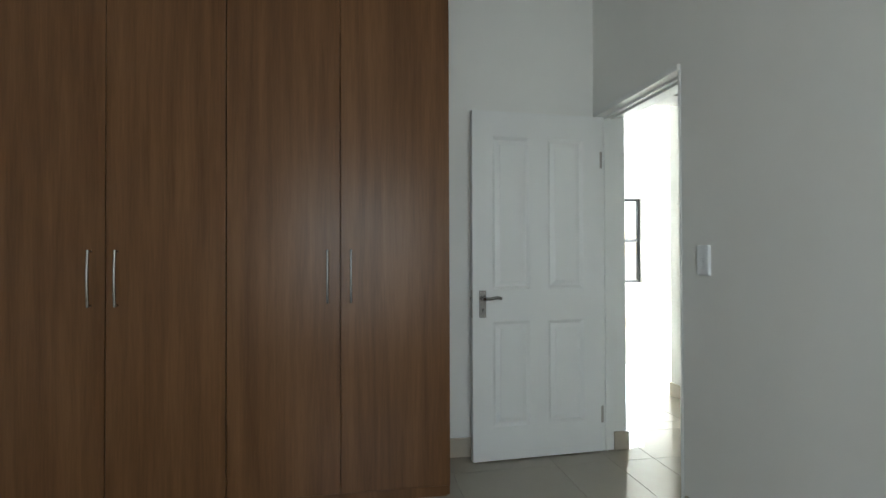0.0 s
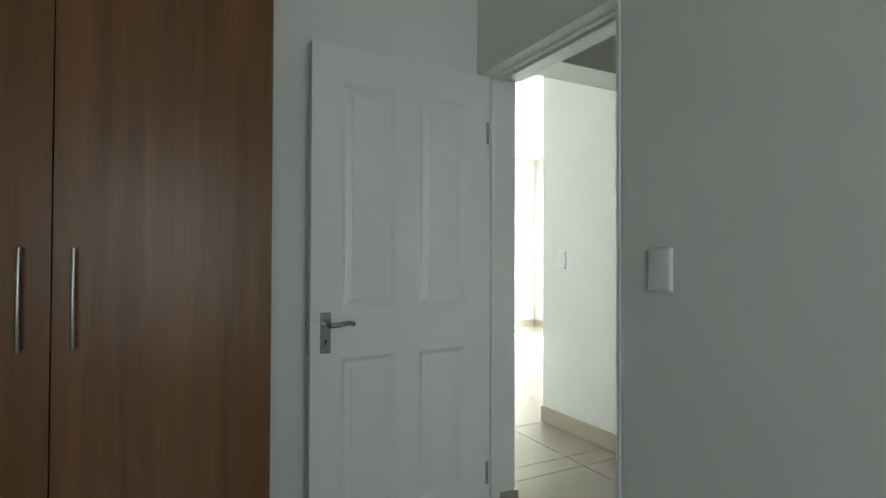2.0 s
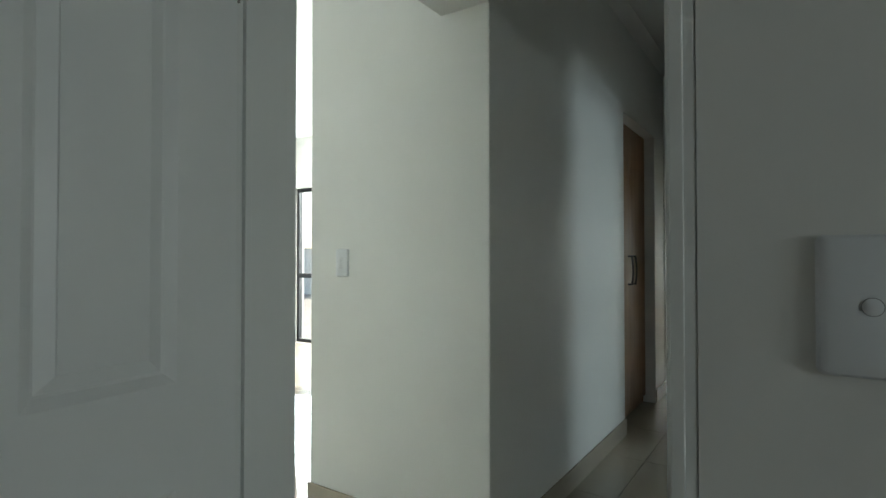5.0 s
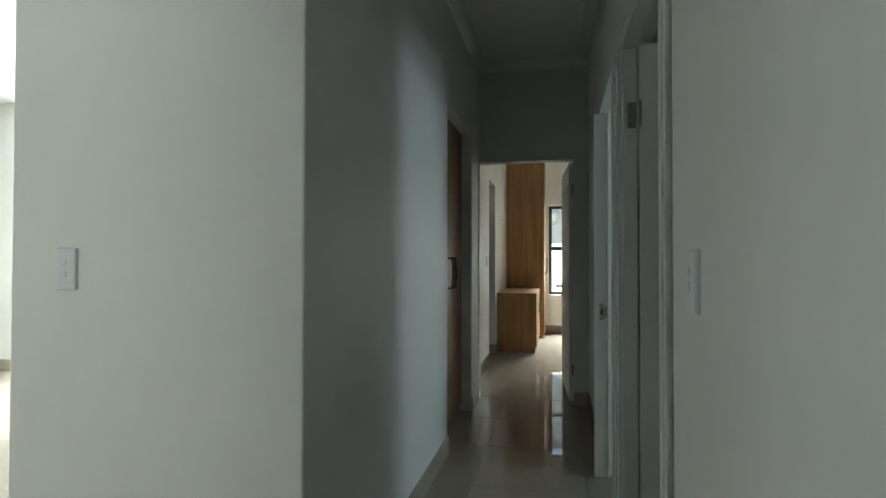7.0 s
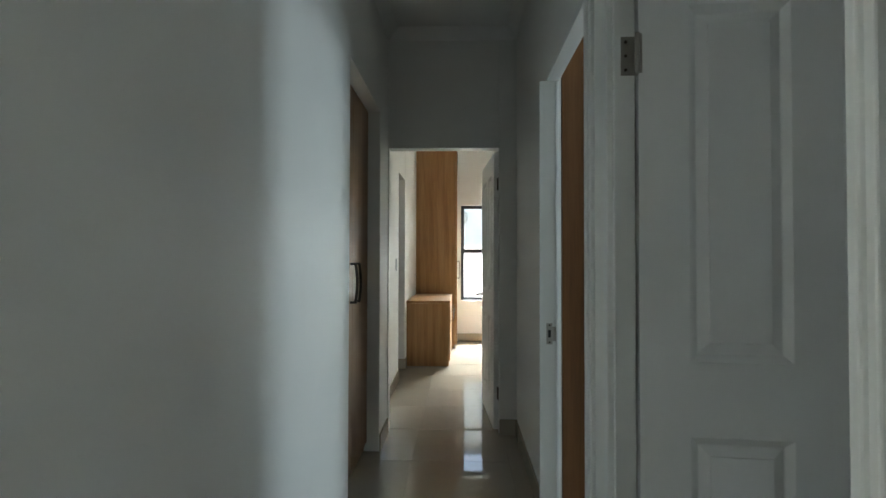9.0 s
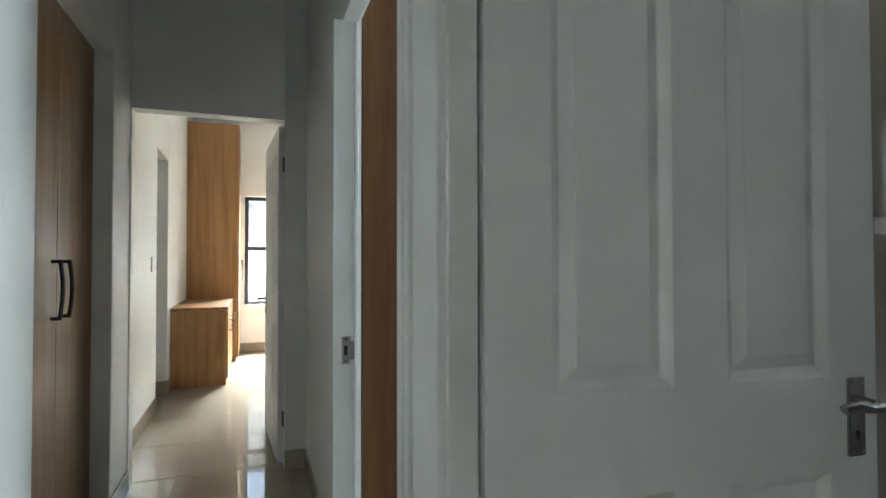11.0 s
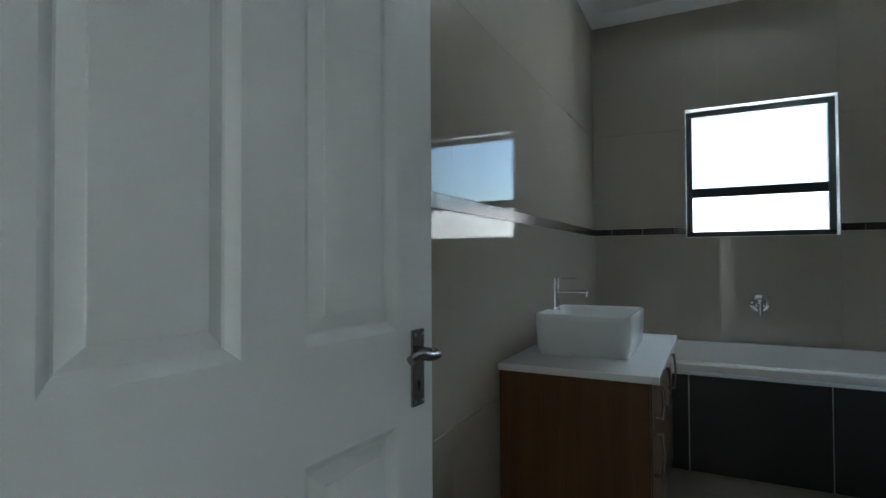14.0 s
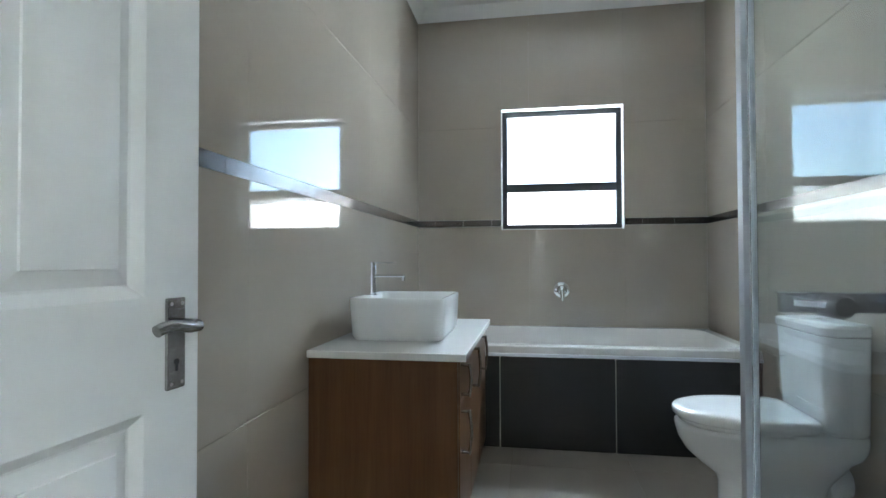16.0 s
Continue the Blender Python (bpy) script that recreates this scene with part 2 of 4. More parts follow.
BRONZE = metal("dark_bronze", (0.09, 0.078, 0.07), 0.35)
CHROME = metal("chrome", (0.82, 0.83, 0.85), 0.06)
ALU = metal("satin_aluminium", (0.74, 0.77, 0.82), 0.42, (1, 1, 0.1))
BLACK = paint("black_powder_coat", (0.022, 0.023, 0.027), 0.4, 0.1, 300.0)
# near-black paint for the shade inside keyholes and strike slots
HOLE_SHADE = paint("hole_shade", (0.02, 0.02, 0.02), 0.8, 0.1)
PLASTIC = paint("white_plastic", (0.74, 0.76, 0.78), 0.3, 0.01, 400.0, 0.03)
RINGGREY = paint("grey_ring", (0.3, 0.31, 0.32), 0.5)
CERAMIC = paint("white_ceramic", (0.82, 0.83, 0.82), 0.07, 0.01, 20.0, 0.02)
ACRYLIC = paint("bath_acrylic", (0.78, 0.78, 0.76), 0.16, 0.02, 20.0, 0.02)
STONE = paint("white_stone_top", (0.76, 0.76, 0.74), 0.14, 0.03, 30.0, 0.02)
GLASS = glass("window_glass", (1, 1, 1))
SHOWERGLASS = glass("shower_glass", (0.88, 0.925, 0.93))
RENDER = paint("outside_render", (0.74, 0.73, 0.7), 0.85, 0.06, 40.0, 0.5)
PAVING = paint("outside_paving", (0.34, 0.3, 0.26), 0.9, 0.2, 30.0, 0.5)
ROOF = paint("roof_sheet", (0.3, 0.31, 0.33), 0.5, 0.1)

# ---------- walls and ceilings ----------
cells("wall_bedroom_side", "x", XD0, XB0 - 0.012, YB, YS0, 0, CL, [], WALL, "white painted plaster wall")
cells("wall_bedroom_east", "x", XD0, XD1, YS0, YN0, 0, CL, [(0.025, 0.895, -1, 2.06)], WALL, "white painted plaster wall with a doorway")
cells("wall_north", "y", YN0, YN1, -1.4, 6.80, 0, CL, [(XD1, XP, -1, 2.21), (5.515, 6.45, -1, 2.215)], WALL, "long white plaster wall with a square opening", [(XP, YN0), (5.515, YN0), (6.45, YN0)])
cells("wall_pier", "x", XP, XP + 0.2, YN1, 1.93, 0, CL, [], WALL, "short white plaster wall end beside the living room", [(XP, 1.93), (XP + 0.2, 1.93)])
cells("wall_corridor_south", "y", YS0, YS1, XD1, 4.66, 0, CL, [(3.512, 4.425, -1, 2.06)], WALL, "white plaster corridor wall with a doorway")
cells("wall_corridor_south_far", "y", -0.05, YS1, 4.66, 6.80, 0, CL, [(4.66, 5.39, -1, 2.06)], WALL, "white plaster corridor wall with a doorway")
cells("wall_corridor_end", "x", XE0, XE1, -1.2, YN1, 0, 3.1, [(0.123, 0.92, -1, 2.047)], WALL, "white plaster wall closing the corridor with a doorway", [(XE0, 0.123), (XE0, 0.92)])
cells("wall_bedroom_west", "x", -1.6, -1.4, -3.8, YN1, 0, CL, [], WALL, "plain white plaster wall")
cells("wall_bedroom_south", "y", -3.8, -3.6, -1.4, XD0, 0, CL, [(0.3, 1.8, 0.6, 2.05)], WALL, "white plaster wall with a window")
cells("wall_living_north", "y", YL, YL + 0.22, 0.4, XL + 0.22, 0, CL, [(4.66, 5.94, 0.69, 2.165)], WALL, "white plaster wall with a window")
cells("wall_living_east", "x", XL, XL + 0.22, YN1, YL, 0, CL, [(3.3, 5.94, -1, 2.2)], WALL, "white plaster wall with a wide glazed opening")
cells("wall_living_west", "x", 0.2, 0.4, YN1, YL + 0.22, 0, CL, [], WALL, "plain white plaster wall")
cells("wall_end_north", "y", 1.04, 1.2, XE1, X3, 0, 3.1, [(8.42, 9.03, -1, 2.15)], WALL, "white plaster wall with a square opening", [(8.42, 1.04), (9.03, 1.04)])
cells("wall_end_east", "x", X3, X3 + 0.22, -2.4, 1.2, 0, 3.1, [(-0.46, 0.405, 0.617, 2.08)], WALL, "white plaster wall with a window")
cells("wall_end_south", "y", -2.4, -2.2, XE1, X3, 0, 3.1, [], WALL, "plain white plaster wall")
cells("wall_ensuite", "y", 2.4, 2.55, XE1 + 0.2, 9.2, 0, 3.1, [], WALL, "plain white plaster wall")
cells("wall_ensuite_west", "x", 7.08, 7.2, 1.2, 2.4, 0, 3.1, [], WALL, "plain white plaster wall")
cells("wall_ensuite_east", "x", 9.1, 9.2, 1.2, 2.4, 0, 3.1, [], WALL, "plain white plaster wall")
cells("wall_bathroom_east", "x", XB1 + 0.012, XB1 + 0.15, YB - 0.012, YS0, 0, CL, [], WALL, "plaster wall behind bathroom tiles")
cells("wall_bathroom_south", "y", YB - 0.2, YB - 0.012, XD0, XB1 + 0.15, 0, CL, [(3.045, 3.905, 1.265, 2.145)], WALL, "plaster wall behind bathroom tiles with a window")
cells("wall_room_south", "y", -3.6, -3.4, XB1 + 0.15, 6.8, 0, CL, [(4.9, 5.6, 0.6, 2.05)], WALL, "white plaster wall with a window")
cells("wall_room_east", "x", 6.0, 6.2, -3.4, YS0, 0, CL, [], WALL, "plain white plaster wall")


def slab(name, x0, x1, y0, y1, z0, z1, mat, label, category):
    return tagged(part(name, box(x0, x1, y0, y1, z0, z1), mat), label, category, kind="structure")


slab("ceiling_bedroom", -1.4, XD1, -3.6, 1.04, CL, CL + 0.12, CEIL, "flat white ceiling", "ceiling")
slab("ceiling_corridor", XD1, XE0, YS0, 1.04, CL, CL + 0.12, CEIL, "flat white corridor ceiling", "ceiling")
slab("ceiling_living", 0.2, XL + 0.22, 1.04, YL + 0.22, CL, CL + 0.12, CEIL, "flat white living room ceiling", "ceiling")
slab("ceiling_end", XE0, X3 + 0.22, -2.4, 2.55, 3.1, 3.22, CEIL, "flat white ceiling of the end room", "ceiling")
slab("ceiling_bathroom", XB0 - 0.15, 6.8, YB - 0.2, YS0, CL, CL + 0.12, CEIL, "flat white bathroom ceiling", "ceiling")

# ---------- trim ----------
def baseboard(x0, x1, y0, y1):
    ob = part("baseboard", box(x0, x1, y0, y1, 0.0, 0.112, 0.002, 1), SKIRT)
    return tagged(ob, "beige polished tile skirting at the foot of the wall", "baseboard", kind="structure")


T = 0.011
for b in ((1.47, XD0, YN0 - T, YN0), (XD0 - T, XD0, -3.6, 0.015), (-1.4, XD0, -3.6, -3.6 + T),
          (XD1, 2.64, YN0 - T, YN0), (XP - T, XP, YN0 - T, 1.93), (XP, 5.515, YN0 - T, YN0), (6.45, XE0, YN0 - T, YN0),
          (XP - T, XP + 0.2 + T, 1.93, 1.93 + T), (XD1, 3.50, 0, T), (5.42, XE0, 0, T), (XE0 - T, XE0, 0.0, 0.123),
          (0.4, XL, YL - T, YL), (XL - T, XL, 5.94, YL), (0.4, XD1, YN1, YN1 + T),
          (XE1, 8.42, 1.04 - T, 1.04), (9.03, 9.16, 1.04 - T, 1.04), (9.03 - T, 9.03, 1.04, 1.2), (X3 - T, X3, -2.2, 0.47), (XE1, XE1 + T, -2.2, 0.12)):
    baseboard(*b)
# reveal of the bedroom doorway carries a short piece of skirting on the passage side
baseboard(XD1 - 0.085, XD1 + 0.012, 0.856, 0.8675)


def cornice(name, pts):
    """A coved plaster cornice along a closed or open line of corners (x, y), room on the left."""
    bm = bmesh.new()
    for (xa, ya), (xb, yb) in zip(pts, pts[1:]):
        d = Vector((xb - xa, yb - ya, 0)).normalized()
        n = Vector((-d.y, d.x, 0))
        prof = [(0, -0.075), (0.012, -0.07), (0.03, -0.04), (0.07, -0.012), (0.075, 0)]
        a = [bm.verts.new(Vector((xa, ya, CL - 0.001)) + n * u + Vector((0, 0, w))) for u, w in prof]
        b = [bm.verts.new(Vector((xb, yb, CL - 0.001)) + n * u + Vector((0, 0, w))) for u, w in prof]
        for k in range(len(prof) - 1):
            bm.faces.new((a[k], b[k], b[k + 1], a[k + 1]))
        bm.faces.new((a[-1], b[-1], b[0], a[0]))
    return tagged(smooth(part(name, bm, CEIL), 60), "white coved plaster cornice under the ceiling", "cornice", kind="structure")


cornice("trim_cornice_bathroom", [(XB0, YB), (XB1, YB), (XB1, YS0), (XB0, YS0), (XB0, YB)])
cornice("trim_cornice_corridor", [(XP, YS1), (XE0, YS1), (XE0, YN0), (XP, YN0)])


def door_frame(name, axis, p0, p1, a0, a1, top, label, lip=0.045, flush=False, stop=None, low_lip=None):
    """A pressed steel frame: lining, face on both sides of the wall and a door stop. a0..a1 is the clear opening."""
    bm = bmesh.new()

    def b(p, q, a, c, z, w, bev=0.003):
        if axis == "x":
            add_box(bm, p, q, a, c, z, w, bev, 2)
        else:
            add_box(bm, a, c, p, q, z, w, bev, 2)

    t = 0.026
    if stop:
        b(stop[0], stop[1], a0, a0 + stop[2], 0, top, 0.002)
        b(stop[0], stop[1], a1 - stop[2], a1, 0, top, 0.002)
        b(stop[0], stop[1], a0 + stop[2], a1 - stop[2], top - 0.015, top, 0.002)
    for s, a in ((-1, a0), (1, a1)):
        e0, e1 = sorted((a, a + s * t))
        b(p0 + 0.001, p1 - 0.001, e0, e1, 0, top + t, 0.002)
        ow = low_lip if low_lip and s < 0 else lip
        f0, f1 = sorted((a, a + s * ow))
        if flush:
            b(p0 - 0.003, p0 + 0.004, *sorted((a, a + s * 0.014)), 0, top + 0.014, 0.001)
            if not stop:
                b(p0 + 0.04, p0 + 0.055, *sorted((a, a - s * 0.012)), 0, top, 0.001)
        else:
            b(p0 - 0.012, p0 + 0.004, f0, f1, 0, top + lip)
        if not flush or stop:
            b(p1 - 0.004, p1 + 0.012, f0, f1, 0, top + lip)
        g0, g1 = sorted((a, a + s * ow * 0.55))
        if not flush:
            b(p0 - 0.02, p0 - 0.008, g0, g1, 0, top + lip * 0.55)
        if not flush or stop:
            b(p1 + 0.008, p1 + 0.02, g0, g1, 0, top + lip * 0.55)
    b(p0 + 0.001, p1 - 0.001, a0, a1, top, top + t, 0.002)
    if flush and not stop:
        b(p0 + 0.04, p0 + 0.055, a0 + 0.0122, a1 - 0.0122, top - 0.012, top - 0.0002, 0.001)
        b(p0 + 0.085, p0 + 0.1, a0 + 0.0122, a1 - 0.0122, top - 0.014, top - 0.0002, 0.001)
    b(p0 - 0.012 if not flush else p0 - 0.016, p0 + 0.004, a0 - 0.014, a1 + 0.014, top, top + lip)
    b(p1 - 0.004, p1 + 0.012, a0, a1, top, top + lip)
    if not flush:
        b(p0 - 0.02, p0 - 0.008, a0, a1, top, top + lip * 0.55)
    b(p1 + 0.008, p1 + 0.02, a0, a1, top, top + lip * 0.55)
    return tagged(part(name, bm, FRAMEPAINT), label, "door frame", kind="structure")


door_frame("trim_frame_bedroom", "x", XD0, XD1, 0.052, 0.868, 2.035, "white painted steel door frame of the bedroom", 0.03, True)
door_frame("trim_frame_bathroom", "y", -0.05, YS1, 3.56, 4.40, 2.035, "white painted steel door frame of the bathroom", 0.06, True, (-0.0485, YS1 + 0.004, 0.014), 0.028)
# the opening beside it: flush western jamb, eastern jamb standing proud of the plaster
rf = bmesh.new()
for d in ((4.60, 4.652, -0.06, 0.012), (4.622, 4.652, 0.008, 0.02), (5.36, 5.398, -0.035, 0.042), (5.36, 5.384, 0.038, 0.05)):
    add_box(rf, *d, 0, 2.035, 0.003, 2)
add_box(rf, 5.352, 5.362, -0.034, -0.02, 0, 2.03, 0.002, 1)
add_box(rf, 4.60, 5.398, -0.035, 0.012, 2.035, 2.075, 0.003, 2)
add_box(rf, 4.622, 5.384, 0.008, 0.02, 2.035, 2.06, 0.003, 2)
tagged(part("trim_frame_room", rf, FRAMEPAINT), "white painted steel door frame beside the bathroom", "door frame", kind="structure")


# ---------- doors ----------
def panel_leaf(w, h, t):
    """Moulded four-panel leaf, hinge edge at x = 0, running to x = w, thickness along y from 0 to t."""
    bm = bmesh.new()
    st, mu = 0.12, 0.115
    pw = (w - 2 * st - mu) / 2
    xs = [0, st, st + pw, st + pw + mu, w - st, w]
    zs = [0, 0.19, 0.80, 0.985, h - 0.145, h]
    prof = [(0.0, 0.0), (0.003, 0.0015), (0.017, 0.0125), (0.021, 0.0138), (0.025, 0.0128), (0.046, 0.0055), (0.0472, 0.0022), (0.05, 0.0018)]
    for y, s in ((0.0, 1), (t, -1)):
        for i in range(5):
            for j in range(5):
                x0, x1, z0, z1 = xs[i], xs[i + 1], zs[j], zs[j + 1]
                if i in (1, 3) and j in (1, 3):
                    last = None
                    for off, dep in prof:
                        ring = [bm.verts.new(p) for p in ((x0 + off, y + s * dep, z0 + off), (x1 - off, y + s * dep, z0 + off), (x1 - off, y + s * dep, z1 - off), (x0 + off, y + s * dep, z1 - off))]
                        if last:
                            for k in range(4):
                                bm.faces.new((last[k], last[(k + 1) % 4], ring[(k + 1) % 4], ring[k]))
                        last = ring
                    bm.faces.new(last)
                else:
                    bm.faces.new([bm.verts.new(p) for p in ((x0, y, z0), (x1, y, z0), (x1, y, z1), (x0, y, z1))])
    for a, b in (((0, 0), (w, 0)), ((w, 0), (w, h)), ((w, h), (0, h)), ((0, h), (0, 0))):
        bm.faces.new([bm.verts.new(p) for p in ((a[0], 0, a[1]), (b[0], 0, b[1]), (b[0], t, b[1]), (a[0], t, a[1]))])
    bmesh.ops.remove_doubles(bm, verts=bm.verts[:], dist=0.0002)
    return bm


def lever_set(parent, w, t, side):
    """Plate, lever and keyhole on one face of the leaf; side -1: face at y = 0, 1: face at y = t."""
    y = 0.0 if side < 0 else t
    x = w - 0.058

    def yy(d):
        return y + side * d

    lo, hi = sorted((yy(0.0), yy(0.007)))
    plate = part("back_plate", box(x - 0.0205, x + 0.0205, lo, hi, 0.826, 0.981, 0.0025, 2), NICKEL, parent, "brushed steel lock plate")
    bm = bmesh.new()
    pts = [(x, yy(0.004), 0.936), (x, yy(0.03), 0.936), (x, yy(0.045), 0.936), (x - 0.008, yy(0.055), 0.936)]
    for k in range(9):
        u = k / 8
        pts.append((x - 0.014 - 0.082 * u, yy(0.056 + 0.004 * math.sin(u * 3.1)), 0.936 + 0.010 * math.sin((u - 0.15) * 3.6) * u))
    add_tube(bm, pts, [0.0105] * 4 + [0.0095] * 9, 14)
    smooth(part("lever", bm, NICKEL, parent, "brushed steel curved lever handle"), 50)
    lo, hi = sorted((yy(0.0068), yy(0.0078)))
    kb = bmesh.new()
    add_tube(kb, [(x, lo, 0.872), (x, hi, 0.872)], 0.0055, 12)
    add_box(kb, x - 0.0022, x + 0.0022, lo, hi, 0.856, 0.871)
    part("keyhole", kb, HOLE_SHADE, plate)
    for z in (0.836, 0.971):
        for dx in (-0.012, 0.012):
            part("screw", tube([(x + dx, yy(0.0065), z), (x + dx, yy(0.0082), z)], 0.0035, 8), STEEL, plate)


def hinge_at(parent, x, y, z, mat=STEEL):
    bm = bmesh.new()
    add_box(bm, x - 0.003, x + 0.009, y - 0.002, y + 0.001, z - 0.05, z + 0.05, 0.0006, 1)
    add_tube(bm, [(x - 0.004, y - 0.006, z - 0.05), (x - 0.004, y - 0.006, z + 0.05)], 0.006, 10)
    return smooth(part("hinge", bm, mat, parent, "dull steel butt hinge"), 40)


def panel_door(name, hinge, free, label, z=0.008, w=None, hinge_face=-1):
    """A leaf hung at hinge (x, y) and standing open towards free."""
    d = Vector((free[0] - hinge[0], free[1] - hinge[1], 0))
    w = w or d.length
    ang = math.degrees(math.atan2(d.y, d.x))
    ob = thing(name, label, "door", pose(hinge[0], hinge[1], z, 0, 0, ang), kind="structure")
    t = 0.04
    smooth(part("leaf", panel_leaf(w, 2.02, t), DOORPAINT, ob), 18)
    lever_set(ob, w, t, -1)
    lever_set(ob, w, t, 1)
    part("latch_plate", box(w - 0.0005, w + 0.0015, 0.009, 0.031, 0.823, 0.984, 0.0004, 1), STEEL, ob, "steel lock faceplate in the door's edge")
    part("latch", box(w + 0.001, w + 0.010, 0.013, 0.027, 0.926, 0.946, 0.002, 1), STEEL, ob)
    for hz in (0.22, 1.76):
        hinge_at(ob, 0.0, 0.0 if hinge_face < 0 else t, hz)
    return ob


# bedroom leaf stands open against the north wall; its moulded face looks south-west
panel_door("door_1", (2.450, 0.886), (1.637, 0.842), "white moulded four-panel door standing open against the wall", hinge_face=1)
# bathroom leaf stands open into the bathroom
panel_door("door_2", (4.3732, -0.054), (4.293, -0.882), "white moulded four-panel door standing open into the bathroom")
panel_door("door_3", (6.905, 0.118), (7.69, 0.173), "white moulded four-panel door standing open into the end room")


def hinge_on_jamb(x, y, z):
    ob = thing("hinge_plate", "dull steel butt hinge let into the white door frame", "hinge")
    part("plate", box(x - 0.0022, x, y - 0.036, y, z - 0.05, z + 0.05, 0.0005, 1), STEEL, ob)
    for dz in (-0.036, 0.0, 0.036):
        part("screw", tube([(x - 0.002, y - 0.012, z + dz), (x - 0.0032, y - 0.012, z + dz)], 0.0042, 10), BRONZE, ob)
    for k in range(5):
        z0 = z - 0.05 + 0.0202 * k
        smooth(part("knuckle", tube([(x - 0.006, y - 0.041, z0), (x - 0.006, y - 0.041, z0 + 0.0192)], 0.0062, 12), STEEL, ob), 40)
    return ob


for z in (0.23, 1.765):
    hinge_on_jamb(4.386, -0.013, z)


# hinges in the reveal of the end room's doorway
for z in (0.27, 1.80):
    eh = thing("hinge_plate", "small dark steel hinge in the end room doorway", "hinge")
    part("plate", box(XE1 - 0.045, XE1 - 0.008, 0.1225, 0.1255, z - 0.045, z + 0.045, 0.0005, 1), BRONZE, eh)
    smooth(part("knuckle", tube([(XE1 - 0.004, 0.129, z - 0.045), (XE1 - 0.004, 0.129, z + 0.045)], 0.006, 12), BRONZE, eh), 40)


def strike(name, box_dims, lip, label):
    ob = thing(name, label, "strike plate")
    part("plate", box(*box_dims, 0.0006, 1), STEEL, ob)
    part("slot", box(*lip, 0.0004, 1), HOLE_SHADE, ob)
    return ob


sp = thing("strike_plate", "steel strike plate with bent lip in white frame", "strike plate")
part("plate", box(5.356, 5.3595, -0.005, 0.021, 0.875, 0.967, 0.0006, 1), STEEL, sp)
part("lip", box(5.3555, 5.359, -0.025, -0.005, 0.889, 0.952, 0.0008, 1), STEEL, sp)
part("slot", box(5.3552, 5.3572, 0.002, 0.014, 0.905, 0.937, 0.0004, 1), HOLE_SHADE, sp)
for z in (0.884, 0.958):
    part("screw", tube([(5.3565, 0.008, z), (5.3552, 0.008, z)], 0.004, 10), BRONZE, sp)
strike("strike_plate", (2.452, 2.492, 0.0515, 0.055, 0.82, 0.97), (2.463, 2.48, 0.0545, 0.0562, 0.87, 0.92), "steel strike plate let into the bedroom door frame")


# ---------- windows ----------
def window(name, axis, p, a0, a1, z0, z1, bars, label, mullions=(), inside=1, fw=0.05):
    """A black aluminium window in the plane p. bars: heights of cross rails; mullions: places of uprights."""
    ob = thing(name, label, "window", kind="structure")

    def b(p0, p1, a, c, z, w, bev=0.003):
        return box(p0, p1, a, c, z, w, bev, 1) if axis == "x" else box(a, c, p0, p1, z, w, bev, 1)

    d = 0.03
    part("frame_head", b(p - d, p + d, a0, a1, z1 - fw, z1), BLACK, ob)
    part("frame_sill", b(p - d, p + d, a0, a1, z0, z0 + fw), BLACK, ob)
    for a in (a0, a1 - fw):
        part("frame_side", b(p - d, p + d, a, a + fw, z0 + fw, z1 - fw), BLACK, ob)
    for z in bars:
        part("cross_rail", b(p - d, p + d, a0 + fw, a1 - fw, z - 0.032, z + 0.032), BLACK, ob)
    for m in mullions:
        part("mullion", b(p - d * 0.9, p + d * 0.9, m - 0.028, m + 0.028, z0 + fw, z1 - fw), BLACK, ob)
    al = [a0 + fw - 0.006, *mullions, a1 - fw + 0.006]
    zl = [z0 + fw - 0.006, *bars, z1 - fw + 0.006]
    for a, c in zip(al, al[1:]):
        for z, w in zip(zl, zl[1:]):
            g = part("pane", b(p - 0.003, p + 0.003, a, c, z, w, 0), GLASS, ob)
            g.visible_shadow = False
    return ob


window("window_1", "y", -3.70, 0.3, 1.8, 0.6, 2.05, [1.36], "black aluminium window in the bedroom", [1.05])
window("window_2", "y", YL + 0.12, 4.66, 5.94, 0.69, 2.165, [1.43], "black aluminium window with two panes in the living room")
window("window_3", "x", XL + 0.12, 3.3, 5.94, 0.0, 2.2, [0.95], "black aluminium sliding glass door in the living room", [4.53])
window("window_4", "x", X3 + 0.1, -0.46, 0.405, 0.617, 2.08, [1.375], "black aluminium window with two panes in the end room")
window("window_5", "y", YB - 0.11, 3.045, 3.905, 1.265, 2.145, [1.575], "black aluminium two-pane window in the bathroom", (), 1, 0.042)
# added window, never in view, behind the side room's lamp
window("window_6", "y", -3.5, 4.9, 5.6, 0.6, 2.05, [1.35], "unseen black aluminium window added to the side room")

# ---------- bedroom ----------
def bow_handle(parent, x, y, z0, z1, out, mat, label, face="y", bow=0.008, r=0.006):
    """A bowed bar handle on two feet; out is the way it stands off the front."""
    bm = bmesh.new()
    pts = []
    n = 12
    for k in range(n + 1):
        u = k / n
        o = 0.028 + bow * math.sin(math.pi * u)
        z = z0 + (z1 - z0) * u
        pts.append((x, y + out * o, z) if face == "y" else (x + out * o, y, z))
    add_tube(bm, pts, r, 10)
    for z in (z0 + 0.006, z1 - 0.006):
        q = (x, y + out * 0.029, z) if face == "y" else (x + out * 0.029, y, z)
        add_tube(bm, [(x, y, z), q], r * 0.95, 10)
    return smooth(part("handle", bm, mat, parent, label), 50)


